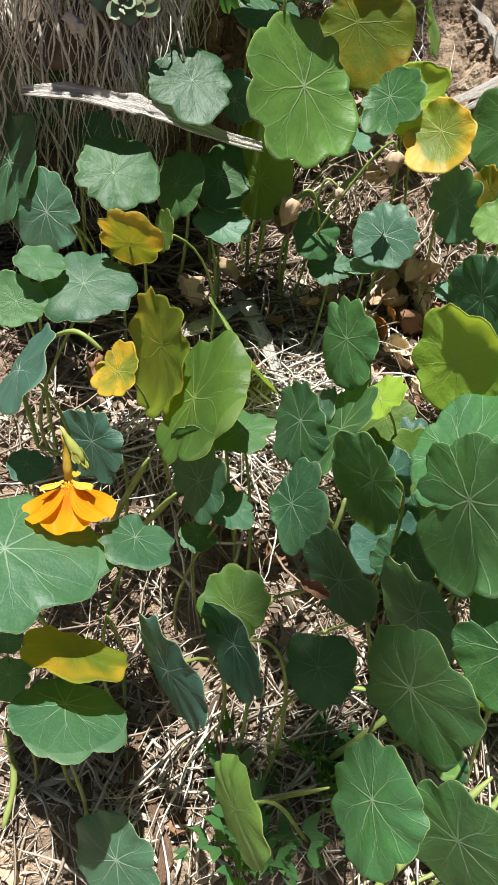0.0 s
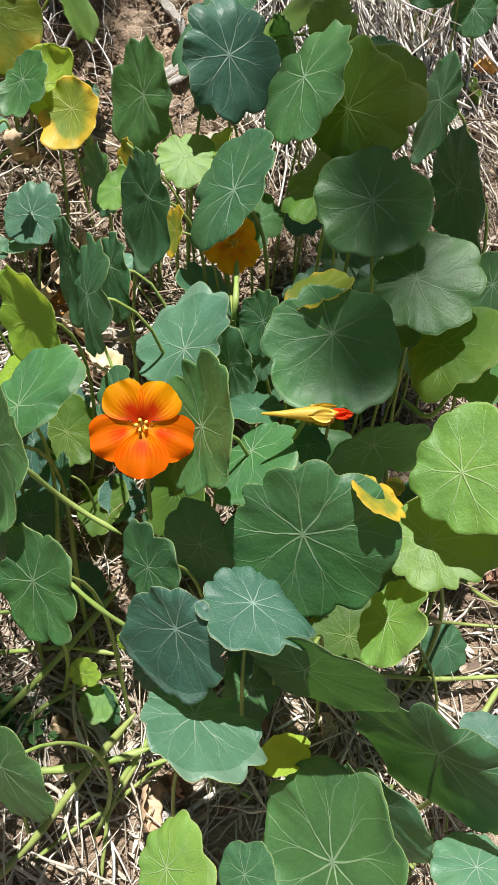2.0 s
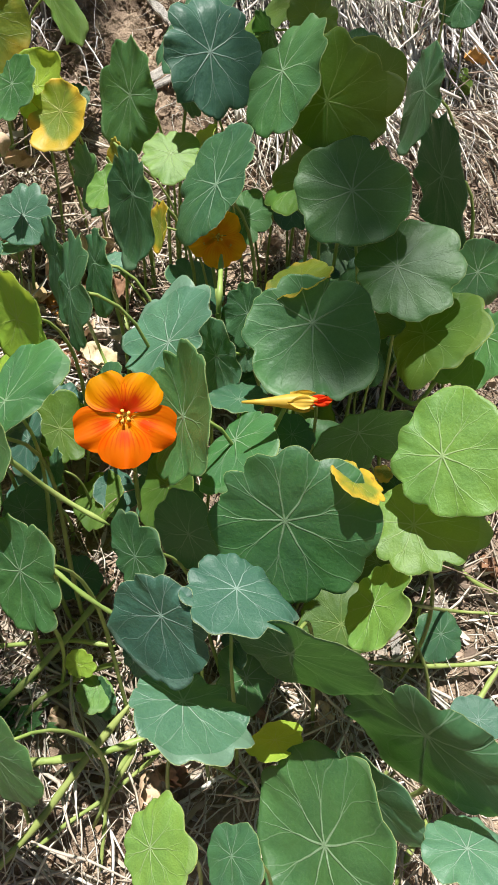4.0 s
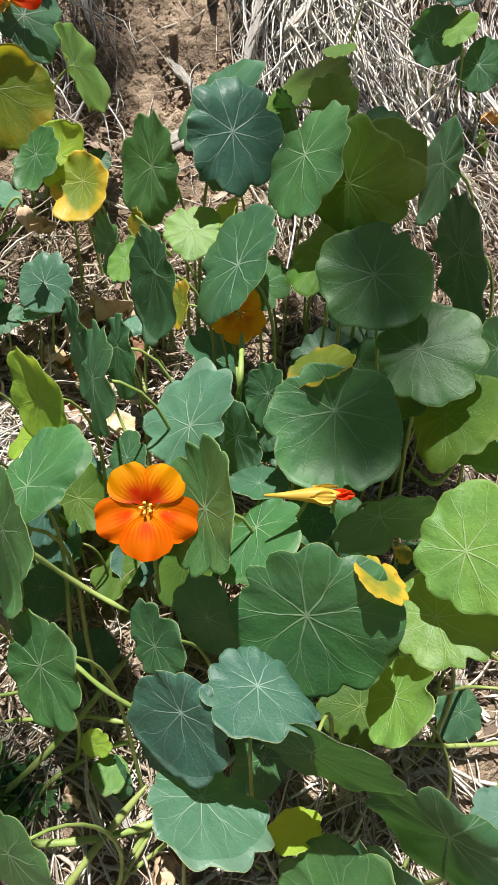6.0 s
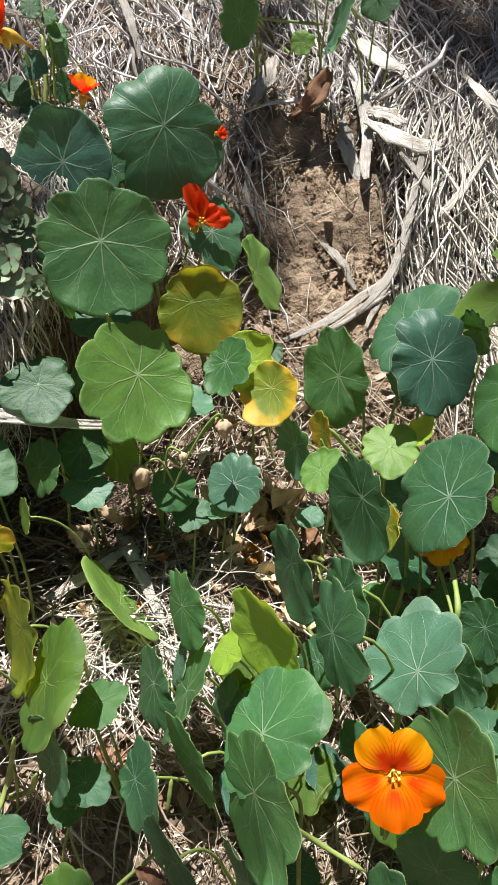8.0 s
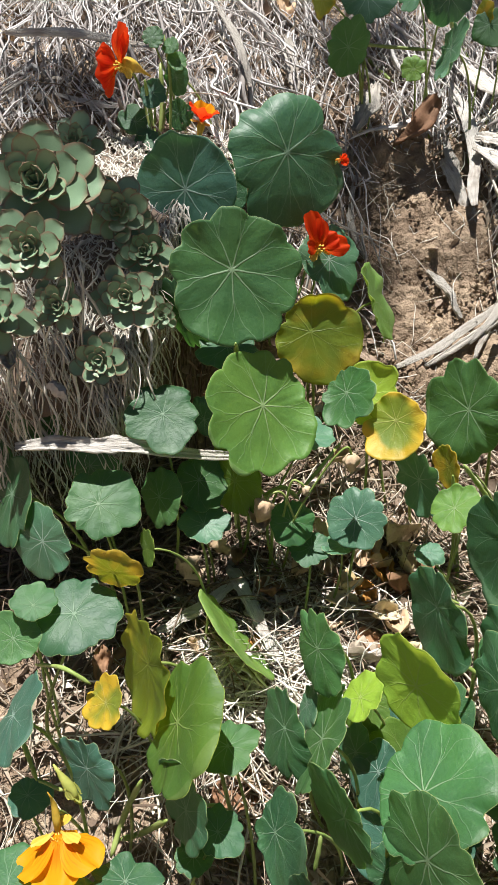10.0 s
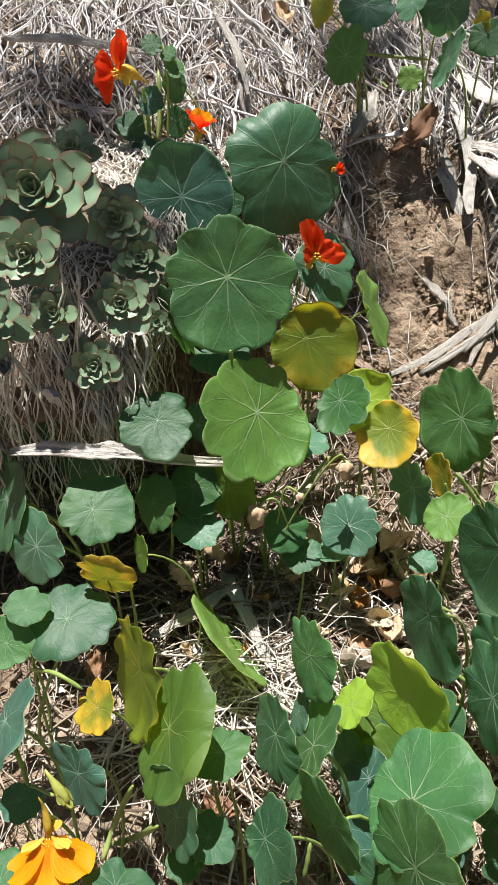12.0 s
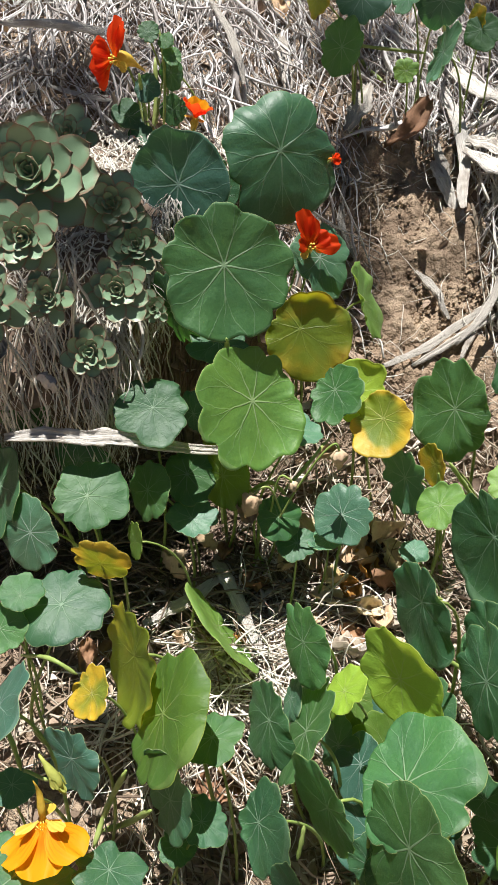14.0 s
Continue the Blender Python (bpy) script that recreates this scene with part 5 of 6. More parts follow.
strip("bark_strip", ((0.383, 0.838, 1.348), (0.378, 0.818, 1.333), (0.373, 0.803, 1.318)), 0.0036, PALE_BARK, "broad pale blade among sunlit straw", "dead blade", 48, .6)
strip("bark_strip", ((0.2213, 0.7833, 1.257), (0.2393, 0.7644, 1.244), (0.2525, 0.7449, 1.218)), 0.0041, BARK, "pale root over crumbly soil", "bark", 15, .5)
strip("bark_strip", ((0.2422, 0.6727, 1.2225), (0.2887, 0.7201, 1.2625), (0.3424, 0.8511, 1.3811)), 0.0042, BARK, "long pale dead stem lying on dry grass", "bark", 16, .5)
strip("bark_strip", ((0.2721, 0.8482, 1.3659), (0.3139, 0.8137, 1.3499), (0.3489, 0.8114, 1.3442)), 0.0105, PALE_BARK, "wide weathered bark strip on dry grass", "bark", 17, .5)
strip("bark_strip", ((0.2809, 0.7371, 1.219), (0.3003, 0.756, 1.242), (0.3145, 0.7727, 1.254)), 0.0052, PALE_BARK, "short pale strip on dry grass", "bark", 18, .4)
strip("bark_strip", ((0.4449, 0.6505, 1.183), (0.4663, 0.6895, 1.203), (0.4927, 0.7399, 1.223)), 0.0083, PALE_BARK, "broad pale bark strip among dry grass", "bark", 19, .4)
strip("bark_strip", ((0.4619, 0.7038, 1.206), (0.4721, 0.7343, 1.222), (0.4791, 0.761, 1.243)), 0.0035, BROWN_BARK, "thin red-brown bark strip", "bark", 20, .5)
strip("bark_strip", ((0.247, 0.8744, 1.348), (0.2567, 0.8452, 1.331), (0.2654, 0.8276, 1.308)), 0.0077, PALE_BARK, "pale strip on bare soil", "bark", 21, .5)
strip("bark_strip", ((0.2463, 0.2034, 0.986), (0.2517, 0.1878, 0.9778), (0.2617, 0.1771, 0.9622)), 0.0032, BROWN_BARK, "reddish dry strip on the litter", "bark", 22, .5)
strip("bark_strip", ((0.3899, 0.2436, 0.9906), (0.3865, 0.2244, 0.9853), (0.3879, 0.2118, 0.9769)), 0.0040, BARK, "grey strip on dry litter", "bark", 23, .5)
strip("bark_strip", ((0.3604, 0.2474, 0.9899), (0.3559, 0.221, 0.982), (0.3491, 0.1984, 0.9711)), 0.0036, BARK, "grey strip on dry litter", "bark", 24, .5)
strip("bark_strip", ((-0.0257, 0.2297, 0.9365), (-0.027, 0.2099, 0.931), (-0.0284, 0.191, 0.9171)), 0.0048, BROWN_BARK, "brown curved bark strip on pale straw", "bark", 25, .5)
strip("bark_strip", ((-0.0324, 0.1956, 0.9224), (-0.0328, 0.1844, 0.9161), (-0.0352, 0.1744, 0.9065)), 0.0032, PALE_BARK, "cream bark strip on pale straw", "bark", 26, .5)
strip("bark_strip", ((-0.0028, 0.1489, 0.9032), (-0.0029, 0.1665, 0.9147), (-0.0182, 0.1958, 0.9236)), 0.0044, BROWN_BARK, "brown bark strip on bare soil", "bark", 27, .5)
strip("bark_strip", ((0.018, 0.5252, 1.093), (0.0304, 0.4967, 1.085), (0.038, 0.4804, 1.076)), 0.0055, PALE_BARK, "pale split bark on litter", "bark", 28, .4)
strip("bark_strip", ((0.3008, 0.8027, 1.3415), (0.3264, 0.7754, 1.3150), (0.3414, 0.7505, 1.2829)), 0.0048, BARK, "grey strip tangled in dry grass", "bark", 30, .6)
strip("bark_strip", ((0.3852, 0.9095, 1.4009), (0.4034, 0.8554, 1.3791), (0.4259, 0.8152, 1.3478)), 0.0064, PALE_BARK, "weathered bark strip in dry grass", "bark", 31, .5)
strip("bark_strip", ((0.3238, 0.7490, 1.2829), (0.3538, 0.7658, 1.3055), (0.3938, 0.8024, 1.3403)), 0.0039, PALE_BARK, "pale split stalk in dry grass", "bark", 32, .6)
strip("bark_strip", ((0.0081, 0.9240, 1.5013), (0.0326, 0.8618, 1.4679), (0.0438, 0.8171, 1.4309)), 0.0043, BARK, "grey flat straw strip on dry grass", "bark", 33, .6)
strip("bark_strip", ((-0.1443, 0.8089, 1.433), (-0.0908, 0.7791, 1.425), (-0.0454, 0.7959, 1.427)), 0.0038, PALE_BARK, "pale flat straw across dry grass", "bark", 34, .6)
strip("bark_strip", ((0.1512, 0.851, 1.339), (0.1441, 0.8118, 1.302), (0.1598, 0.7886, 1.267)), 0.0036, BARK, "thin grey stalk beside the gully", "bark", 35, .6)
strip("bark_strip", ((-0.0144, 0.4673, 1.07), (0.0099, 0.4412, 1.067), (0.0278, 0.4158, 1.052)), 0.0037, PALE_BARK, "pale split straw on litter", "bark", 36, .5)
strip("bark_strip", ((0.0547, 0.4844, 1.078), (0.0737, 0.4965, 1.085), (0.093, 0.5047, 1.083)), 0.0033, PALE_BARK, "short pale sliver on litter", "bark", 37, .5)
strip("bark_strip", ((0.117, 0.4569, 1.074), (0.1325, 0.4376, 1.07), (0.1524, 0.4537, 1.071)), 0.0036, BARK, "grey curled bark flake on litter", "bark", 38, .5)
strip("bark_strip", ((0.1326, 0.2058, 0.9741), (0.157, 0.1865, 0.9695), (0.1695, 0.1672, 0.9544)), 0.0029, PALE_BARK, "pale flat straw on litter", "bark", 39, .5)
strip("bark_strip", ((0.1749, 0.1421, 0.9399), (0.1956, 0.144, 0.9454), (0.212, 0.1362, 0.9349)), 0.0024, PALE_BARK, "pale flat straw on litter", "bark", 40, .5)
strip("bark_strip", ((0.1001, 0.2301, 0.98), (0.1158, 0.2089, 0.979), (0.1396, 0.1988, 0.9714)), 0.0025, BARK, "grey flat straw on litter", "bark", 41, .5)
strip("bark_strip", ((0.1548, 0.4778, 1.081), (0.1727, 0.4501, 1.077), (0.1849, 0.4352, 1.065)), 0.0041, BARK, "grey weathered flake between leaves", "bark", 42, .5)
strip("bark_strip", ((0.3428, 0.1863, 0.9649), (0.3613, 0.186, 0.9687), (0.3833, 0.1765, 0.9594)), 0.0024, PALE_BARK, "pale straw on litter", "bark", 43, .5)
strip("bark_strip", ((-0.0879, 0.1959, 0.9152), (-0.0676, 0.2044, 0.9226), (-0.0484, 0.2188, 0.9249)), 0.0025, PALE_BARK, "pale flat straw on litter", "bark", 44, .5)
strip("bark_strip", ((-0.0315, 0.495, 1.081), (-0.009, 0.4878, 1.082), (0.0121, 0.5095, 1.086)), 0.0031, BARK, "grey straw on litter", "bark", 45, .5)
dry_leaf((0.1315, 0.5213, 1.109), 0.0286, 0, TAN, "pale tan crumpled dead leaf on litter", 1, .8, 1.2)
dry_leaf((0.164, 0.5128, 1.1), 0.0303, 67, CREAM, "cream crumpled dead leaf on litter", 2, .8, 1.3)
dry_leaf((0.1415, 0.5042, 1.102), 0.0234, 134, TAN, "tan curled dead leaf on litter", 3, .9, 1.2)
dry_leaf((0.1787, 0.4998, 1.093), 0.0224, 21, BROWN, "brown curled dead leaf on litter", 4, .8, 1.3)
dry_leaf((0.109, 0.4747, 1.09), 0.0199, 88, CREAM, "pale split dead leaf on litter", 5, .9, 1.4)
dry_leaf((0.0739, 0.5052, 1.096), 0.0217, 155, TAN, "tan crumpled dead leaf on straw", 6, .9, 1.2)
dry_leaf((0.0939, 0.5311, 1.117), 0.0192, 42, CREAM, "pale curled dead leaf below round leaves", 7, 1.0, 1.2)
dry_leaf((0.0079, 0.5169, 1.111), 0.0190, 109, TAN, "tan curled dead leaf on straw", 8, 1.0, 1.3)
dry_leaf((0.1514, 0.4538, 1.083), 0.0247, 176, TAN, "flat tan dead leaf on litter", 9, .7, 1.4)
dry_leaf((0.1623, 0.4235, 1.08), 0.0241, 63, CREAM, "pale grey flake between leaves", 10, .6, 1.3)
dry_leaf((0.18, 0.4418, 1.087), 0.0193, 130, STRAW, "pale grey flake between leaves", 11, .6, 1.3)
dry_leaf((-0.1201, 0.4915, 1.299), 0.0177, 17, STRAW_GREY, "papery bleached dead leaf caught in hanging grass", 12, 1.2, 1.2)
dry_leaf((-0.0889, 0.4787, 1.281), 0.0130, 84, STRAW_GREY, "papery bleached dead leaf caught in hanging grass", 13, 1.2, 1.3)
dry_leaf((0.1572, 0.4929, 1.087), 0.0279, 151, BROWN, "grey-brown crumpled dead leaf on litter", 14, .9, 1.4)
dry_leaf((0.0939, 0.5226, 1.093), 0.0223, 38, TAN, "tan crumpled dead leaf on litter", 15, .9, 1.3)
dry_leaf((0.1255, 0.434, 1.071), 0.0243, 105, STRAW, "bleached ribbed dead leaf on litter", 16, .9, 1.5)
dry_leaf((0.0262, 0.5236, 1.096), 0.0194, 172, BROWN, "brown dry leaf among straw", 17, .9, 1.3)
dry_leaf((0.1984, 0.1539, 0.9593), 0.0150, 59, BROWN, "curled brown dry leaf on a leaf tip", 18, 1.2, 1.1)
dry_leaf((0.1103, 0.5324, 1.188), 0.0190, 126, TAN, "shrivelled brown leaf hanging on a stalk", 19, 1.3, 1.5)
dry_leaf((0.0461, 0.4793, 1.176), 0.0211, 13, TAN, "crumpled tan dry leaf", 20, 1.0, 1.0)
dry_leaf((-0.0187, 0.5045, 1.096), 0.0274, 80, TAN, "curled tan and orange dry leaf", 21, 1.0, 1.1)
dry_leaf((0.1568, 0.5281, 1.113), 0.0497, 147, TAN, "large crumpled tan dry leaf", 22, .7, 1.1)
dry_leaf((0.1275, 0.4932, 1.087), 0.0214, 34, ORANGE_DRY, "small orange dry leaf", 23, 1.0, 1.2)
dry_leaf((0.1403, 0.4646, 1.087), 0.0233, 101, CREAM, "cream folded dry leaf", 24, 1.0, 1.2)
dry_leaf((0.1148, 0.5047, 1.084), 0.0200, 168, BROWN, "reddish-brown dry leaf on litter", 25, .8, 1.1)
dry_leaf((0.0093, 0.5392, 1.237), 0.0149, 55, BROWN, "small shrivelled brown leaf", 26, 1.2, 1.3)
dry_leaf((0.025, 0.3579, 1.017), 0.0325, 122, BROWN, "flat brown dry leaf on litter", 27, .4, 1.5)
dry_leaf((-0.0799, 0.4389, 1.063), 0.0195, 9, BROWN, "dark brown dry leaf", 28, .7, 1.5)
dry_leaf((-0.0611, 0.4414, 1.06), 0.0232, 76, BROWN, "dark brown dry leaf", 29, .7, 1.2)
dry_leaf((0.0511, 0.4983, 1.083), 0.0255, 143, BROWN, "grey-brown dry leaf on litter", 30, .6, 1.3)
dry_leaf((0.0807, 1.072, 1.488), 0.0303, 30, TAN, "tan dry leaf in grass", 31, .8, 1.3)
dry_leaf((-0.0064, 0.4504, 1.066), 0.0180, 97, TAN, "tan dry leaf on straw", 32, .6, 1.3)
dry_leaf((0.1022, 0.4684, 1.075), 0.0209, 164, TAN, "tan dry leaf on litter", 33, .7, 1.4)
dry_leaf((0.1297, 0.4495, 1.069), 0.0222, 51, BROWN, "brown dry leaf on litter", 34, .7, 1.3)
dry_leaf((-0.2136, 0.8954, 1.478), 0.0233, 118, TAN, "tan dry leaf in grass", 35, .7, 1.3)
dry_leaf((0.1808, 0.1485, 0.9509), 0.0211, 5, TAN, "curled tan dry leaf on litter", 36, .8, 1.3)
dry_leaf((0.1967, 0.1574, 0.9532), 0.0180, 72, BROWN, "brown dry leaf on litter", 37, .8, 1.2)
dry_leaf((0.1142, 0.484, 1.1), 0.0243, 139, CREAM, "cream dry leaf between leaves", 38, .9, 1.1)
dry_leaf((0.2962, 0.1797, 0.9617), 0.0160, 26, TAN, "tan dry leaf on litter", 39, .7, 1.3)
dry_leaf((0.5377, 0.6932, 1.22), 0.0242, 93, ORANGE_DRY, "orange dry leaf in grass", 40, .8, 1.3)
dry_leaf((0.1659, 0.4591, 1.077), 0.0272, 160, STRAW, "pale dry leaf on litter", 41, .6, 1.4)
dry_leaf((0.1497, 0.4349, 1.065), 0.0222, 47, BROWN, "brown dry leaf on litter", 42, .6, 1.4)
dry_leaf((0.1324, 0.1927, 0.9669), 0.0212, 114, TAN, "tan dry leaf on litter", 43, .5, 1.3)
dry_leaf((0.3743, 0.2228, 0.9829), 0.0178, 1, TAN, "tan crumpled dry leaf on litter", 44, .8, 1.2)
dry_leaf((0.4333, 0.2556, 0.9948), 0.0202, 68, BROWN, "brown dry leaf on litter", 45, .7, 1.4)
dry_leaf((0.055, 0.3213, 1.005), 0.0256, 135, BROWN, "dark curled brown leaf on litter", 46, .8, 1.2)
dry_leaf((0.1426, 0.5094, 1.096), 0.0253, 22, ORANGE_DRY, "orange dry leaf on litter", 47, .9, 1.2)
dry_leaf((0.0409, 0.4495, 1.069), 0.0145, 89, ORANGE_DRY, "small orange dry leaf", 48, .9, 1.2)
dry_leaf((0.0067, 0.1756, 0.9176), 0.0175, 156, BROWN, "brown dry leaf on bare soil", 49, .5, 1.2)
dry_leaf((-0.096, 0.16, 0.8939), 0.0209, 43, TAN, "tan dry leaf on straw", 50, .5, 1.2)
dry_leaf((0.0375, 0.3632, 1.021), 0.0242, 110, TAN, "tan dry leaf on litter", 51, .5, 1.4)
dry_leaf((0.1241, 0.3311, 1.018), 0.0234, 177, TAN, "tan dry leaf on litter", 52, .5, 1.4)
dry_leaf((0.0646, 0.2264, 1.102), 0.0112, 64, BROWN, "shrivelled brown leaf on a stalk", 53, 1.2, 1.5)
dry_leaf((0.1939, 0.4022, 1.061), 0.0176, 131, TAN, "small tan dry leaf", 54, 1.0, 1.2)

def withered(p, top, way, size, stalk, seed):
    """A withered flower: a crumpled papery cone nodding from a curved stalk."""
    rng = random.Random(seed)
    axis = unit(way)
    side = unit(axis.cross(Vector((0, 1, 0))))
    out = axis.cross(side)
    verts, faces = [], []
    rings, ring = 9, 14
    for k in range(rings):
        t = k / (rings - 1)
        r = size * (0.07 + 0.27 * math.sin(math.pi * min(1.0, 0.10 + 0.90 * t ** 0.75)) ** 0.9)
        for j in range(ring):
            a = j / ring * 6.2832
            fold = 1 + 0.34 * math.sin(5 * a + seed + 3 * t) + 0.55 * noise.noise((math.cos(a) * 1.5, math.sin(a) * 1.5, t * 3 + seed))
            q = Vector(top) + axis * (size * (t + 0.06 * math.sin(5 * a + seed) * t)) + (side * math.cos(a) + out * math.sin(a)) * (r * fold)
            verts.append(tuple(in_plant(p, q)))
    for k in range(rings - 1):
        for j in range(ring):
            b = (j + 1) % ring
            faces.append((k * ring + j, k * ring + b, (k + 1) * ring + b, (k + 1) * ring + j))
    faces.append(tuple(range(ring - 1, -1, -1)))
    faces.append(tuple((rings - 1) * ring + j for j in range(ring)))
    head = child("withered_flower", mesh_of("withered_flower", verts, faces, TAN), p, None, "tan papery withered flower")
    line = glide([in_plant(p, q) for q in (top,) + stalk])
    verts, faces = [], []
    tube_data(line, [0.0009] * len(line), 6, verts, faces)
    child("stalk", mesh_of("stalk", verts, faces, STALK), head)


# flowers
flower(P_right, (0.188, 0.2283, 1.182), (-0.05, -0.70, 0.71), (0.03, 0.6, 0.8), 0.038, PETAL_UP, PETAL_LOW, "bright orange flower with yellow-orange upper petals", foot=(0.1909, 0.2398, 1.105), seed=1)
flower(P_back, (0.2479, 0.3742, 1.201), (0.20, -0.85, 0.45), (0.1, 0.5, 0.85), 0.029, PETAL_YELLOW, PETAL_YELLOW, "yellow-orange flower behind a leaf", foot=(0.2424, 0.3154, 1.182), seed=2)
flower(P_left, (-0.0634, 0.2689, 1.125), (0.10, -0.36, -0.92), (0.0, 0.9, -0.3), 0.043, PETAL_YELLOW, PETAL_YELLOW, "yellow-orange flower hanging face down", spur=SPUR, spur_size=0.42, foot=(-0.0671, 0.3084, 1.05), seed=3, close=38)
flower(P_column, (-0.0628, 0.7331, 1.459), (-0.52, -0.80, 0.20), (0.15, 0.1, 1), 0.044, PETAL_RED, PETAL_RED, "vivid red flower seen from the side", petals=((2, 0.66, 0.40, 0), (-22, 0.55, 0.30, 14), (96, 0.66, 0.80, -8), (116, 0.66, 0.80, -14), (80, 0.5, 0.5, 6)), spur_size=1.25, foot=(-0.0395, 0.7351, 1.383), seed=4)
flower(P_column, (0.0981, 0.6333, 1.328), (0.42, -0.72, 0.45), (-0.15, 0.0, 1), 0.037, PETAL_RED, PETAL_RED, "orange-red flower half open", petals=((2, 0.78, 0.46, 2), (-14, 0.60, 0.38, 10), (-104, 0.64, 0.46, 0), (-76, 0.46, 0.40, 10), (58, 0.36, 0.44, 12)), foot=(0.0817, 0.6272, 1.292), seed=5, close=14)
flower(P_column, (0.0034, 0.7099, 1.416), (0.25, -0.25, 0.9), (0.2, 0.9, 0.2), 0.028, PETAL_YELLOW, PETAL_RED, "small wilting red and yellow flower", spur=SPUR, foot=(0.0052, 0.6728, 1.402), seed=6, close=52)
flower(P_column, (0.1171, 0.6667, 1.39), (0.7, -0.6, 0.2), (0.0, 0.2, 1), 0.011, PETAL_RED, PETAL_RED, "small red flower behind a leaf", spur=SPUR_RED, foot=(0.1112, 0.6693, 1.356), seed=7, close=40)
bud(P_right, (0.2425, 0.2198, 1.193), (0.2815, 0.2146, 1.195), (0.2588, 0.2343, 1.152), 0.0035)
bud(P_left, (-0.0754, 0.3077, 1.127), (-0.0604, 0.2966, 1.107), (-0.0889, 0.3118, 1.105), 0.0031, BUD, "closed yellow-green flower bud", BUD)

withered(P_litter, (0.1120, 0.474, 1.2310), (0.004, 0.0, -1), 0.015, ((0.1090, 0.474, 1.2370), (0.1020, 0.474, 1.2310), (0.0935, 0.474, 1.2180), (0.0810, 0.476, 1.1930), (0.0700, 0.480, 1.1650)), 1)
withered(P_litter, (0.0520, 0.470, 1.1960), (-0.35, -0.1, -0.93), 0.019, ((0.0560, 0.471, 1.2010), (0.0640, 0.473, 1.1990), (0.0720, 0.476, 1.1750)), 2)
withered(P_litter, (0.0790, 0.476, 1.2030), (0.3, 0.0, -0.95), 0.009, ((0.0770, 0.476, 1.2060), (0.0700, 0.477, 1.2060), (0.0640, 0.478, 1.1750)), 3)

# succulent rosettes on the mound
rosette((-0.0882, 0.5239, 1.408), (0.08, -0.88, 0.48), 0.0443, 22, "large grey-green succulent rosette with reddish leaf edges", 420)
rosette((-0.0882, 0.4836, 1.379), (0.12, -0.9, 0.42), 0.0270, 20, "grey-green succulent rosette with reddish edges", 520)
rosette((-0.0503, 0.5782, 1.375), (0.1, -0.88, 0.48), 0.0289, 18, "dark grey-green succulent rosette on the mound", 610)
rosette((-0.0336, 0.5669, 1.35), (0.15, -0.85, 0.5), 0.0248, 18, "grey-green fleshy succulent rosette beside leaves", 723)
rosette((-0.0411, 0.5188, 1.333), (0.1, -0.85, 0.5), 0.0257, 20, "grey-green succulent rosette over hanging grass", 771)
rosette((-0.0596, 0.497, 1.297), (0.05, -0.9, 0.45), 0.0225, 18, "small grey-green succulent rosette over the hollow", 835)
rosette((-0.0823, 0.5003, 1.335), (0.0, -0.9, 0.45), 0.0210, 18, "small grey-green succulent rosette under larger ones", 668)
rosette((-0.1228, 0.4874, 1.335), (0.2, -0.8, 0.55), 0.0324, 18, "grey-green succulent rosette at the mound edge", 585)
rosette((-0.0803, 0.6033, 1.418), (0.0, -0.7, 0.7), 0.0255, 18, "shaded succulent rosette behind a larger one", 415)
rosette((-0.0196, 0.5341, 1.314), (0.1, -0.9, 0.45), 0.0143, 13, "tiny succulent rosette beside nasturtium leaves", 865)
strip("curled_leaf", ((0.1974, 0.8896, 1.361), (0.211, 0.8579, 1.385), (0.2354, 0.8702, 1.413)), 0.0139, BROWN, "grey-brown curled dead leaf standing on soil", "dry leaf", 77, 1.1)

# lobed weeds
weed((0.0971, 0.1905, 0.9554), 0.0336, "small dark green weed with lobed feathery leaves", 1)
weed((0.048, 0.1655, 0.9238), 0.0642, "dark green weed with finely lobed leaves", 2)
weed((0.0915, 0.1996, 0.9586), 0.0412, "green weed with lobed leaves under round leaves", 3)


# ---- dry grass and litter ----
def down_slope(x, y, rng):
    swirl = noise.noise((x * 7, y * 5, 2.0))
    return (0.9 * swirl + rng.gauss(-0.02, 0.12), -0.8, -0.5)


def any_way(x, y, rng):
    a = rng.uniform(0, 6.28)
    return (math.cos(a), math.sin(a), 0.15)


def mostly_down(x, y, rng):
    return (rng.gauss(0.0, 0.9), -0.7, -0.3)


def not_gully(rng, x0, x1, y0, y1):
    while True:
        x, y = rng.uniform(x0, x1), rng.uniform(y0, y1)
        edge = 0.02 * noise.noise((x * 20, y * 20, 5.0))
        if not (0.165 < x + edge < 0.285 and 0.64 < y + edge < 0.90) or rng.random() < 0.03:
            return x, y


def tufts(rng, x0, x1, y0, y1):
    """Places gathered in tufts."""
    while True:
        x, y = not_gully(rng, x0, x1, y0, y1)
        if noise.noise((x * 16, y * 10, 7.0)) + rng.uniform(-0.5, 0.5) > 0.0:
            return x, y


strand_mesh("dry_grass", "thick mat of bleached dry grass on the upper bank", 4600, lambda g: tufts(g, -0.32, 0.66, 0.70, 1.35), down_slope, (0.05, 0.18), (0.0004, 0.0022), STRAW_GREY, 1, 0.040, 0.42, 10, 0.65)
strand_mesh("dry_straw", "loose pale straw over the bank", 4300, lambda g: tufts(g, -0.25, 0.58, 0.00, 0.74), mostly_down, (0.03, 0.12), (0.0005, 0.0018), STRAW, 2, 0.020, 0.45, 9, 0.55)
strand_mesh("dry_runners", "long brown dry stalks tangled over the soil", 1500, lambda g: not_gully(g, -0.25, 0.58, 0.22, 0.80), any_way, (0.05, 0.14), (0.0005, 0.0012), LITTER, 3, 0.018, 0.5)

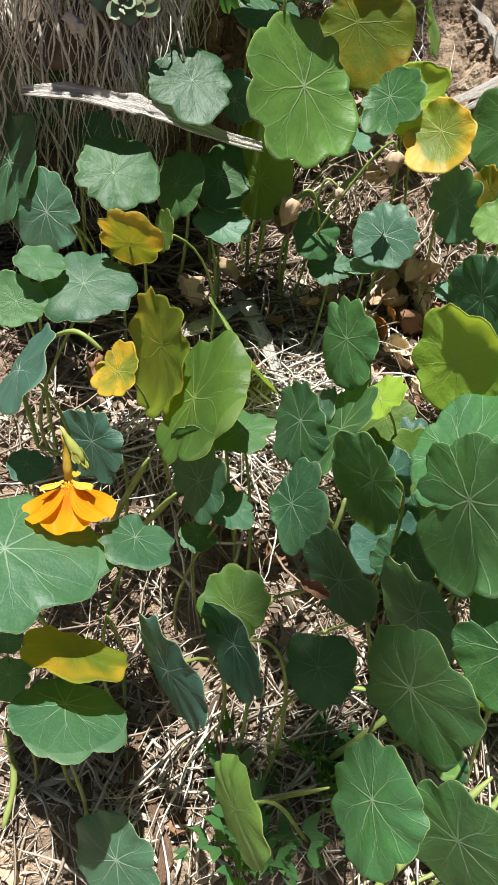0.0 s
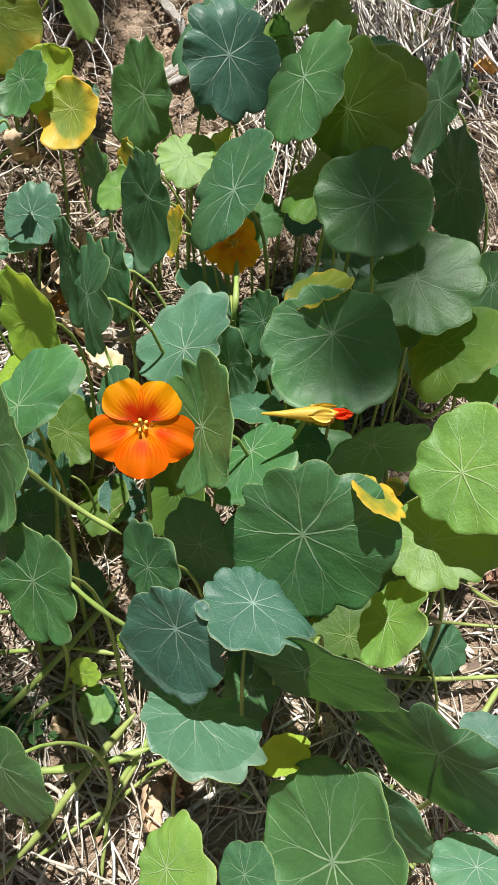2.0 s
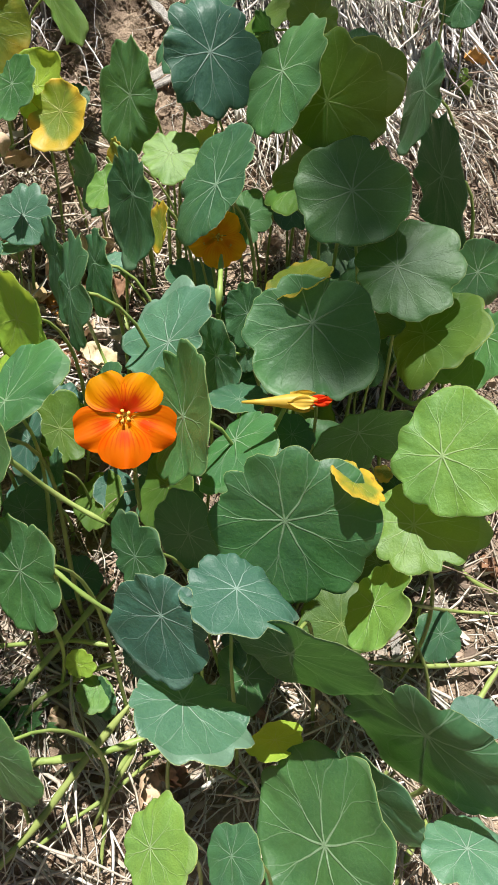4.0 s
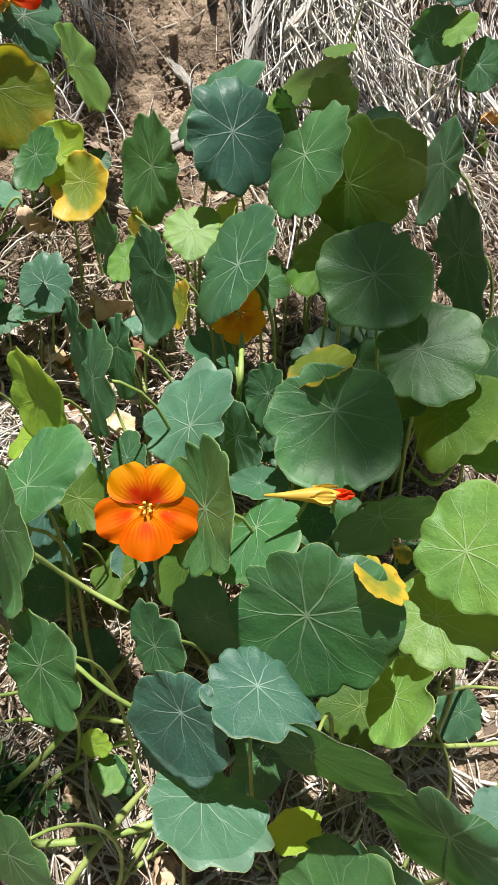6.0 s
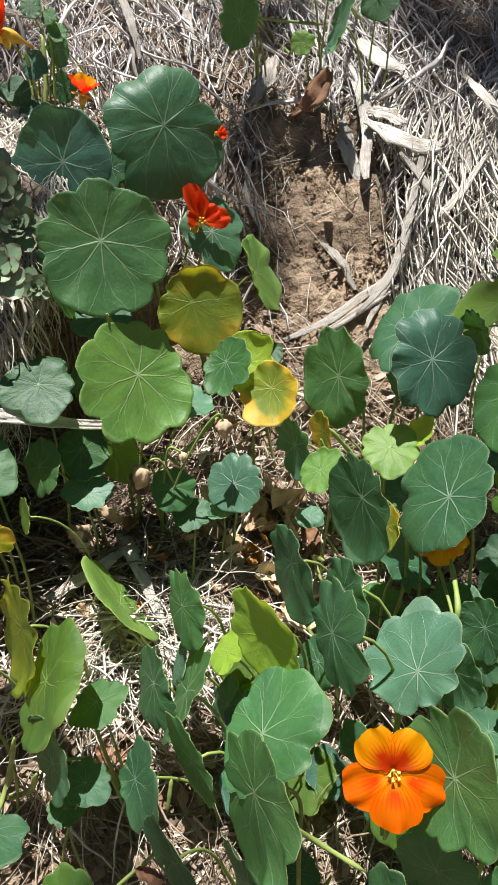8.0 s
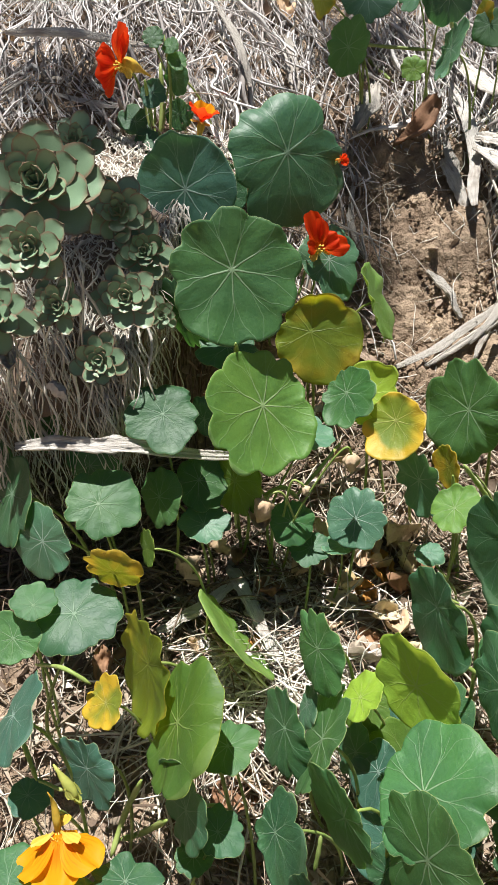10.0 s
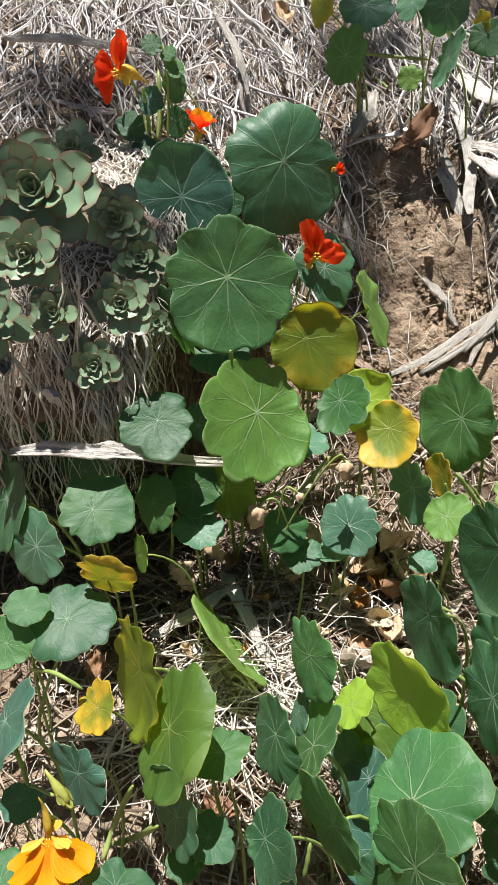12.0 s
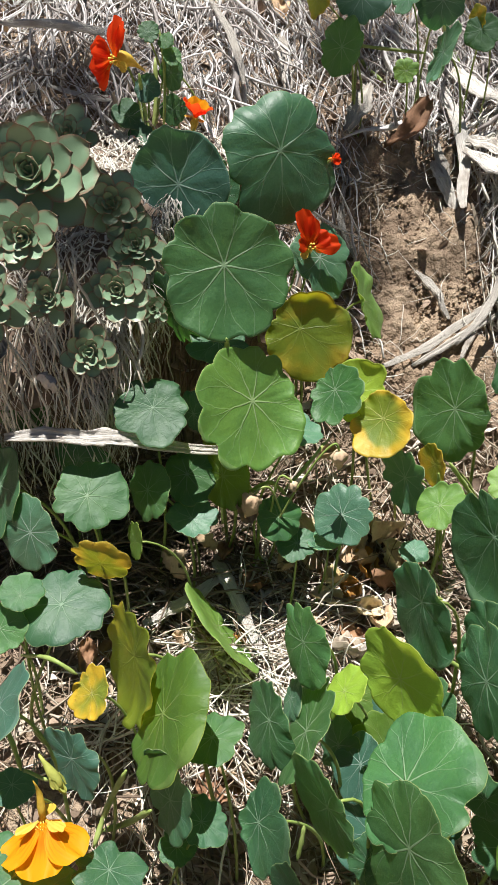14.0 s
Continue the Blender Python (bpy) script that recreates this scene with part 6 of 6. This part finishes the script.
strand_mesh("dead_blades", "broad grey dead blades lying on dry grass", 300, lambda g: tufts(g, -0.32, 0.66, 0.74, 1.35), down_slope, (0.05, 0.16), (0.0024, 0.0052), STRAW_GREY, 9, 0.044, 0.3, 9, 0.4)
strand_mesh("curly_straw", "pale curled straw heaped on the litter", 620, lambda g: (g.gauss(0.03, 0.055), g.gauss(0.435, 0.035)), any_way, (0.04, 0.12), (0.0007, 0.0017), HANG, 8, 0.018, 0.5, 10, 0.9)

strand_mesh("root_fringe", "grey-brown dead roots hanging beside the hollow", 380, lambda g: (g.uniform(-0.06, 0.05), g.uniform(0.53, 0.655)), lambda x, y, g: (g.gauss(0.0, 0.3), -0.5, -0.8), (0.04, 0.12), (0.0005, 0.0016), LITTER, 15, 0.014, 0.25, 9, 0.4, True)
strand_mesh("soil_roots", "thin pale roots over the bare soil", 130, lambda g: (g.uniform(0.15, 0.32), g.uniform(0.64, 0.93)), mostly_down, (0.02, 0.08), (0.0003, 0.0009), HANG, 21, 0.012, 0.6, 8, 0.9, True)
strand_mesh("hollow_roots", "dark tangled roots inside the hollow", 1500, lambda g: (g.uniform(-0.30, 0.03), g.uniform(0.47, 0.71)), any_way, (0.04, 0.12), (0.0006, 0.0022), LITTER, 20, 0.03, 0.5, 8, 0.5, True)

strand_mesh("sunlit_straw", "pale sunlit straw matted beside the gully", 850, lambda g: (g.gauss(0.39, 0.06), g.uniform(0.66, 0.92)), down_slope, (0.07, 0.20), (0.0006, 0.0028), HANG, 17, 0.036, 0.16, 7, 0.12)


def mound_top(y):
    """Height of the matted turf that juts out over the hollow."""
    return float(np.interp(y, (0.46, 0.50, 0.53, 0.58, 0.66, 0.75), (1.225, 1.262, 1.296, 1.336, 1.371, 1.394)))


def fall(rng, p, d, ln, verts, faces, w, wave, edge):
    """One blade: along the turf as far as its edge, then hanging with waves and curls."""
    line = [p.copy()]
    steps = 16
    pace, turn = rng.uniform(0.5, 1.5), rng.uniform(0, 6.28)
    over = False
    for k in range(steps):
        over = over or p.y < edge
        sway = 0.38 * math.sin(k * pace + turn) if over else 0.0
        d = unit(d * 0.6 + Vector((rng.gauss(0, wave) + sway, rng.gauss(0, wave * 0.5) + (0.04 if over else -0.05), -0.62 if over else -0.08)))
        p = p + d * (ln / steps)
        if not over:
            p.z = max(p.z, mound_top(p.y) + rng.uniform(0.002, 0.010))
        else:
            p.y = max(p.y, 0.466)
            if p.x > 0.0:
                break
            p.z = max(p.z, ground_z(p.x, p.y) + 0.003)
        line.append(p.copy())
    if len(line) < 4:
        return
    tube_data(line, [w * min(1.0, 0.3 + 0.35 * k) * (1 - 0.045 * k) for k in range(len(line))], 4, verts, faces, 0.45)


def hanging_grass():
    """Long pale blades that lie between the rosettes and hang in wisps from the mound over the dark hollow."""
    rng = random.Random(5)
    verts, faces = [], []
    for wisp in range(38):
        wx = rng.uniform(-0.20, -0.04)
        wy = 0.508 + rng.uniform(0.0, 0.05)
        lean_x, reach = rng.gauss(0.02, 0.10), rng.uniform(0.12, 0.24) * (0.62 if wx > -0.075 else 1.0)
        for _ in range(rng.randint(2, 6)):
            x, y = wx + rng.gauss(0, 0.004), wy + rng.gauss(0, 0.006)
            d = unit((lean_x + rng.gauss(0, 0.09), -0.85, -0.25))
            w = rng.uniform(0.0005, 0.0009) * rng.choice((1, 1, 1, 1.4, 1.8, 2.6))
            fall(rng, Vector((x, y, mound_top(y) + 0.006)), d, reach * rng.uniform(0.6, 1.1), verts, faces, w, 0.17, 0.507 + rng.uniform(-0.004, 0.006))
    for wx, wy, wz, count, lean, reach in ((-0.077, 0.512, 1.362, 11, 0.02, 0.23), (-0.128, 0.506, 1.330, 12, 0.10, 0.23), (-0.100, 0.508, 1.340, 7, 0.04, 0.21), (-0.150, 0.508, 1.330, 8, 0.05, 0.22)):
        for _ in range(count):
            d = unit((lean + rng.gauss(0, 0.10), -0.9, -0.12))
            fall(rng, Vector((wx + rng.gauss(0, 0.005), wy, wz + rng.gauss(0, 0.006))), d, reach * rng.uniform(0.55, 1.15), verts, faces, rng.uniform(0.0006, 0.0011) * rng.choice((0.7, 1, 1, 1.4)), 0.15, 0.515)
    for _ in range(1700):
        x, y = rng.uniform(-0.32, 0.045), rng.uniform(0.545, 0.77)
        if x > -0.03 and y < 0.70:
            continue
        d = unit((rng.gauss(0.0, 0.55), -0.8, -0.4))
        fall(rng, Vector((x, y, mound_top(y) + rng.uniform(0.0, 0.012))), d, rng.uniform(0.03, 0.09), verts, faces, rng.uniform(0.0004, 0.0014), 0.25, 0.50)
    for _ in range(420):
        x = rng.uniform(-0.07, 0.012)
        y = 0.50 + 0.18 * smooth(-0.06, 0.015, x) + rng.uniform(0.0, 0.03)
        d = unit((rng.gauss(0.1, 0.3), -0.8, -0.4))
        fall(rng, Vector((x, y, mound_top(y) + 0.006)), d, rng.uniform(0.04, 0.12), verts, faces, rng.uniform(0.0004, 0.0012), 0.18, y - 0.008)
    ob = new("hanging_grass", mesh_of("hanging_grass", verts, faces, HANG))
    return tagged(ob, "pale dry grass hanging over a dark hollow", "dry grass", kind="stuff")


hanging_grass()
chips("leaf_litter", "brown crumbled dead leaves on the soil", 2700, lambda g: not_gully(g, -0.25, 0.55, 0.19, 0.75), (0.003, 0.012), LITTER, 11)
chips("crumbled_leaves", "brown and tan crumbled leaves under dry grass", 1500, lambda g: not_gully(g, -0.32, 0.62, 0.68, 1.30), (0.004, 0.016), LITTER, 18)
strand_mesh("foot_straw", "pale straw at the foot of the plants", 900, lambda g: (g.uniform(-0.22, 0.50), g.uniform(0.0, 0.25)), mostly_down, (0.03, 0.10), (0.0005, 0.0020), HANG, 19, 0.012, 0.5, 8, 0.5)
chips("bark_mulch", "pale slivers of bark and straw on the soil", 1500, lambda g: not_gully(g, -0.25, 0.58, 0.00, 1.1), (0.008, 0.026), STRAW, 14, slim=(0.07, 0.18))
chips("soil_clods", "crumbs and clods of dry soil", 5200, lambda g: (g.uniform(0.13, 0.34), g.uniform(0.58, 0.95)), (0.0008, 0.0042), SOIL, 12, True)
chips("loose_clods", "scattered clods of dry soil", 1800, lambda g: (g.uniform(-0.2, 0.5), g.uniform(0.02, 0.66)), (0.001, 0.005), STONE, 13, True)


def turf_overhang():
    """A mat of matted roots and dead grass that juts out over the hollow and carries the rosettes."""
    nx, ny = 60, 22
    verts, faces = [], []
    for layer in (0, 1):
        for j in range(ny + 1):
            for i in range(nx + 1):
                x = -0.34 + 0.385 * i / nx
                taper = 1 - smooth(-0.06, 0.015, x)
                front = 0.68 - 0.18 * taper + 0.012 * noise.noise((x * 22, 0.5, 3.0)) + 0.006 * noise.noise((x * 60, 0.5, 8.0))
                y = front + (0.755 - front) * j / ny
                top = float(np.interp(y, (0.46, 0.50, 0.53, 0.58, 0.66, 0.75), (1.225, 1.262, 1.296, 1.336, 1.371, 1.394)))
                thick = 0.045 * math.sqrt(min(1.0, j / 4 + 0.02)) * (0.5 + 0.5 * taper)
                z = top + 0.006 * noise.noise((x * 40, y * 40, 1.0)) - layer * (thick + 0.010 * noise.noise((x * 35, y * 35, 6.0)) * min(1, j / 3))
                verts.append((x, y, z))
    row = nx + 1
    k = row * (ny + 1)
    for j in range(ny):
        for i in range(nx):
            a = j * row + i
            faces.append((a, a + 1, a + row + 1, a + row))
            faces.append((k + a, k + a + row, k + a + row + 1, k + a + 1))
    for i in range(nx):
        faces.append((i, i + k, i + k + 1, i + 1))
    ob = new("turf_overhang", mesh_of("turf_overhang", verts, faces, LITTER))
    return tagged(ob, "overhanging mat of dead roots above the hollow", "turf", kind="structure")


turf_overhang()


# ---- the tree whose boughs shade parts of the bank ----
def shade_tree():
    """A tree higher on the bank: tapered trunk, limbs and loose sprays of leaves, which dapple the light."""
    rng = random.Random(21)
    base = Vector((2.6, 1.7, ground_z(2.6, 1.7)))
    tree = new("tree")
    tree.location = base
    tagged(tree, "tall leafy tree standing on the bank", "tree")
    fork = base + Vector((-0.30, -0.20, 2.4))
    trunk = glide([(0, 0, -0.1), (-0.05, 0.05, 1.2), fork - base, fork - base + Vector((-0.3, -0.1, 1.2))], 8)
    verts, faces = [], []
    tube_data(trunk, [0.16 - 0.11 * k / len(trunk) for k in range(len(trunk))], 10, verts, faces)
    child("trunk", mesh_of("trunk", verts, faces, BROWN), tree)
    verts, faces, lv, lf = [], [], [], []
    reach = 3.7
    shaded = ((-0.075, 0.585, 1.37, 0.052), (0.07, 0.19, 1.04, 0.026), (0.305, 0.255, 1.20, 0.016),
              (0.345, 0.42, 1.27, 0.042), (0.325, 0.335, 1.24, 0.018), (0.345, 0.50, 1.25, 0.04),
              (0.140, 0.86, 1.34, 0.030), (0.150, 0.77, 1.24, 0.022),
              (0.50, 1.06, 1.45, 0.09), (0.445, 0.940, 1.38, 0.050), (0.405, 1.005, 1.41, 0.050), (0.36, 1.10, 1.47, 0.04), (0.17, 1.03, 1.42, 0.04), (-0.12, 0.80, 1.42, 0.05))
    for x, y, z, r in shaded:
        c = Vector((x, y, z)) + SUN_WAY * (reach + rng.uniform(-0.2, 0.2)) - base
        start = trunk[rng.randint(len(trunk) // 2, len(trunk) - 1)]
        line = bezier(start, start.lerp(c, 0.3) + Vector((0, 0, 0.35)), start.lerp(c, 0.7) + Vector((0, 0, 0.3)), c, 10)
        tube_data(line, [0.009 - 0.0006 * k for k in range(11)], 5, verts, faces)
        for _ in range(int(24 + 8000 * r * r)):
            p = c + Vector((rng.gauss(0, r * 0.62), rng.gauss(0, r * 0.62), rng.gauss(0, 0.08)))
            m = Euler((rng.gauss(0.45, 0.4), rng.gauss(0, 0.4), rng.uniform(0, 6.28))).to_matrix()
            s = rng.uniform(0.012, 0.024)
            k = len(lv)
            for q in ((0, -1.6, 0), (0.55, -0.4, 0.12), (0.4, 0.8, 0.1), (0, 1.7, -0.1), (-0.4, 0.8, 0.1), (-0.55, -0.4, 0.12)):
                lv.append(tuple(p + m @ (Vector(q) * s)))
            lf.append((k, k + 1, k + 2, k + 3))
            lf.append((k, k + 3, k + 4, k + 5))
    child("limbs", mesh_of("limbs", verts, faces, BROWN), tree)
    child("crown", mesh_of("crown", lv, lf, LEAF["d"]), tree, None, "loose sprays of dark green leaves")


shade_tree()
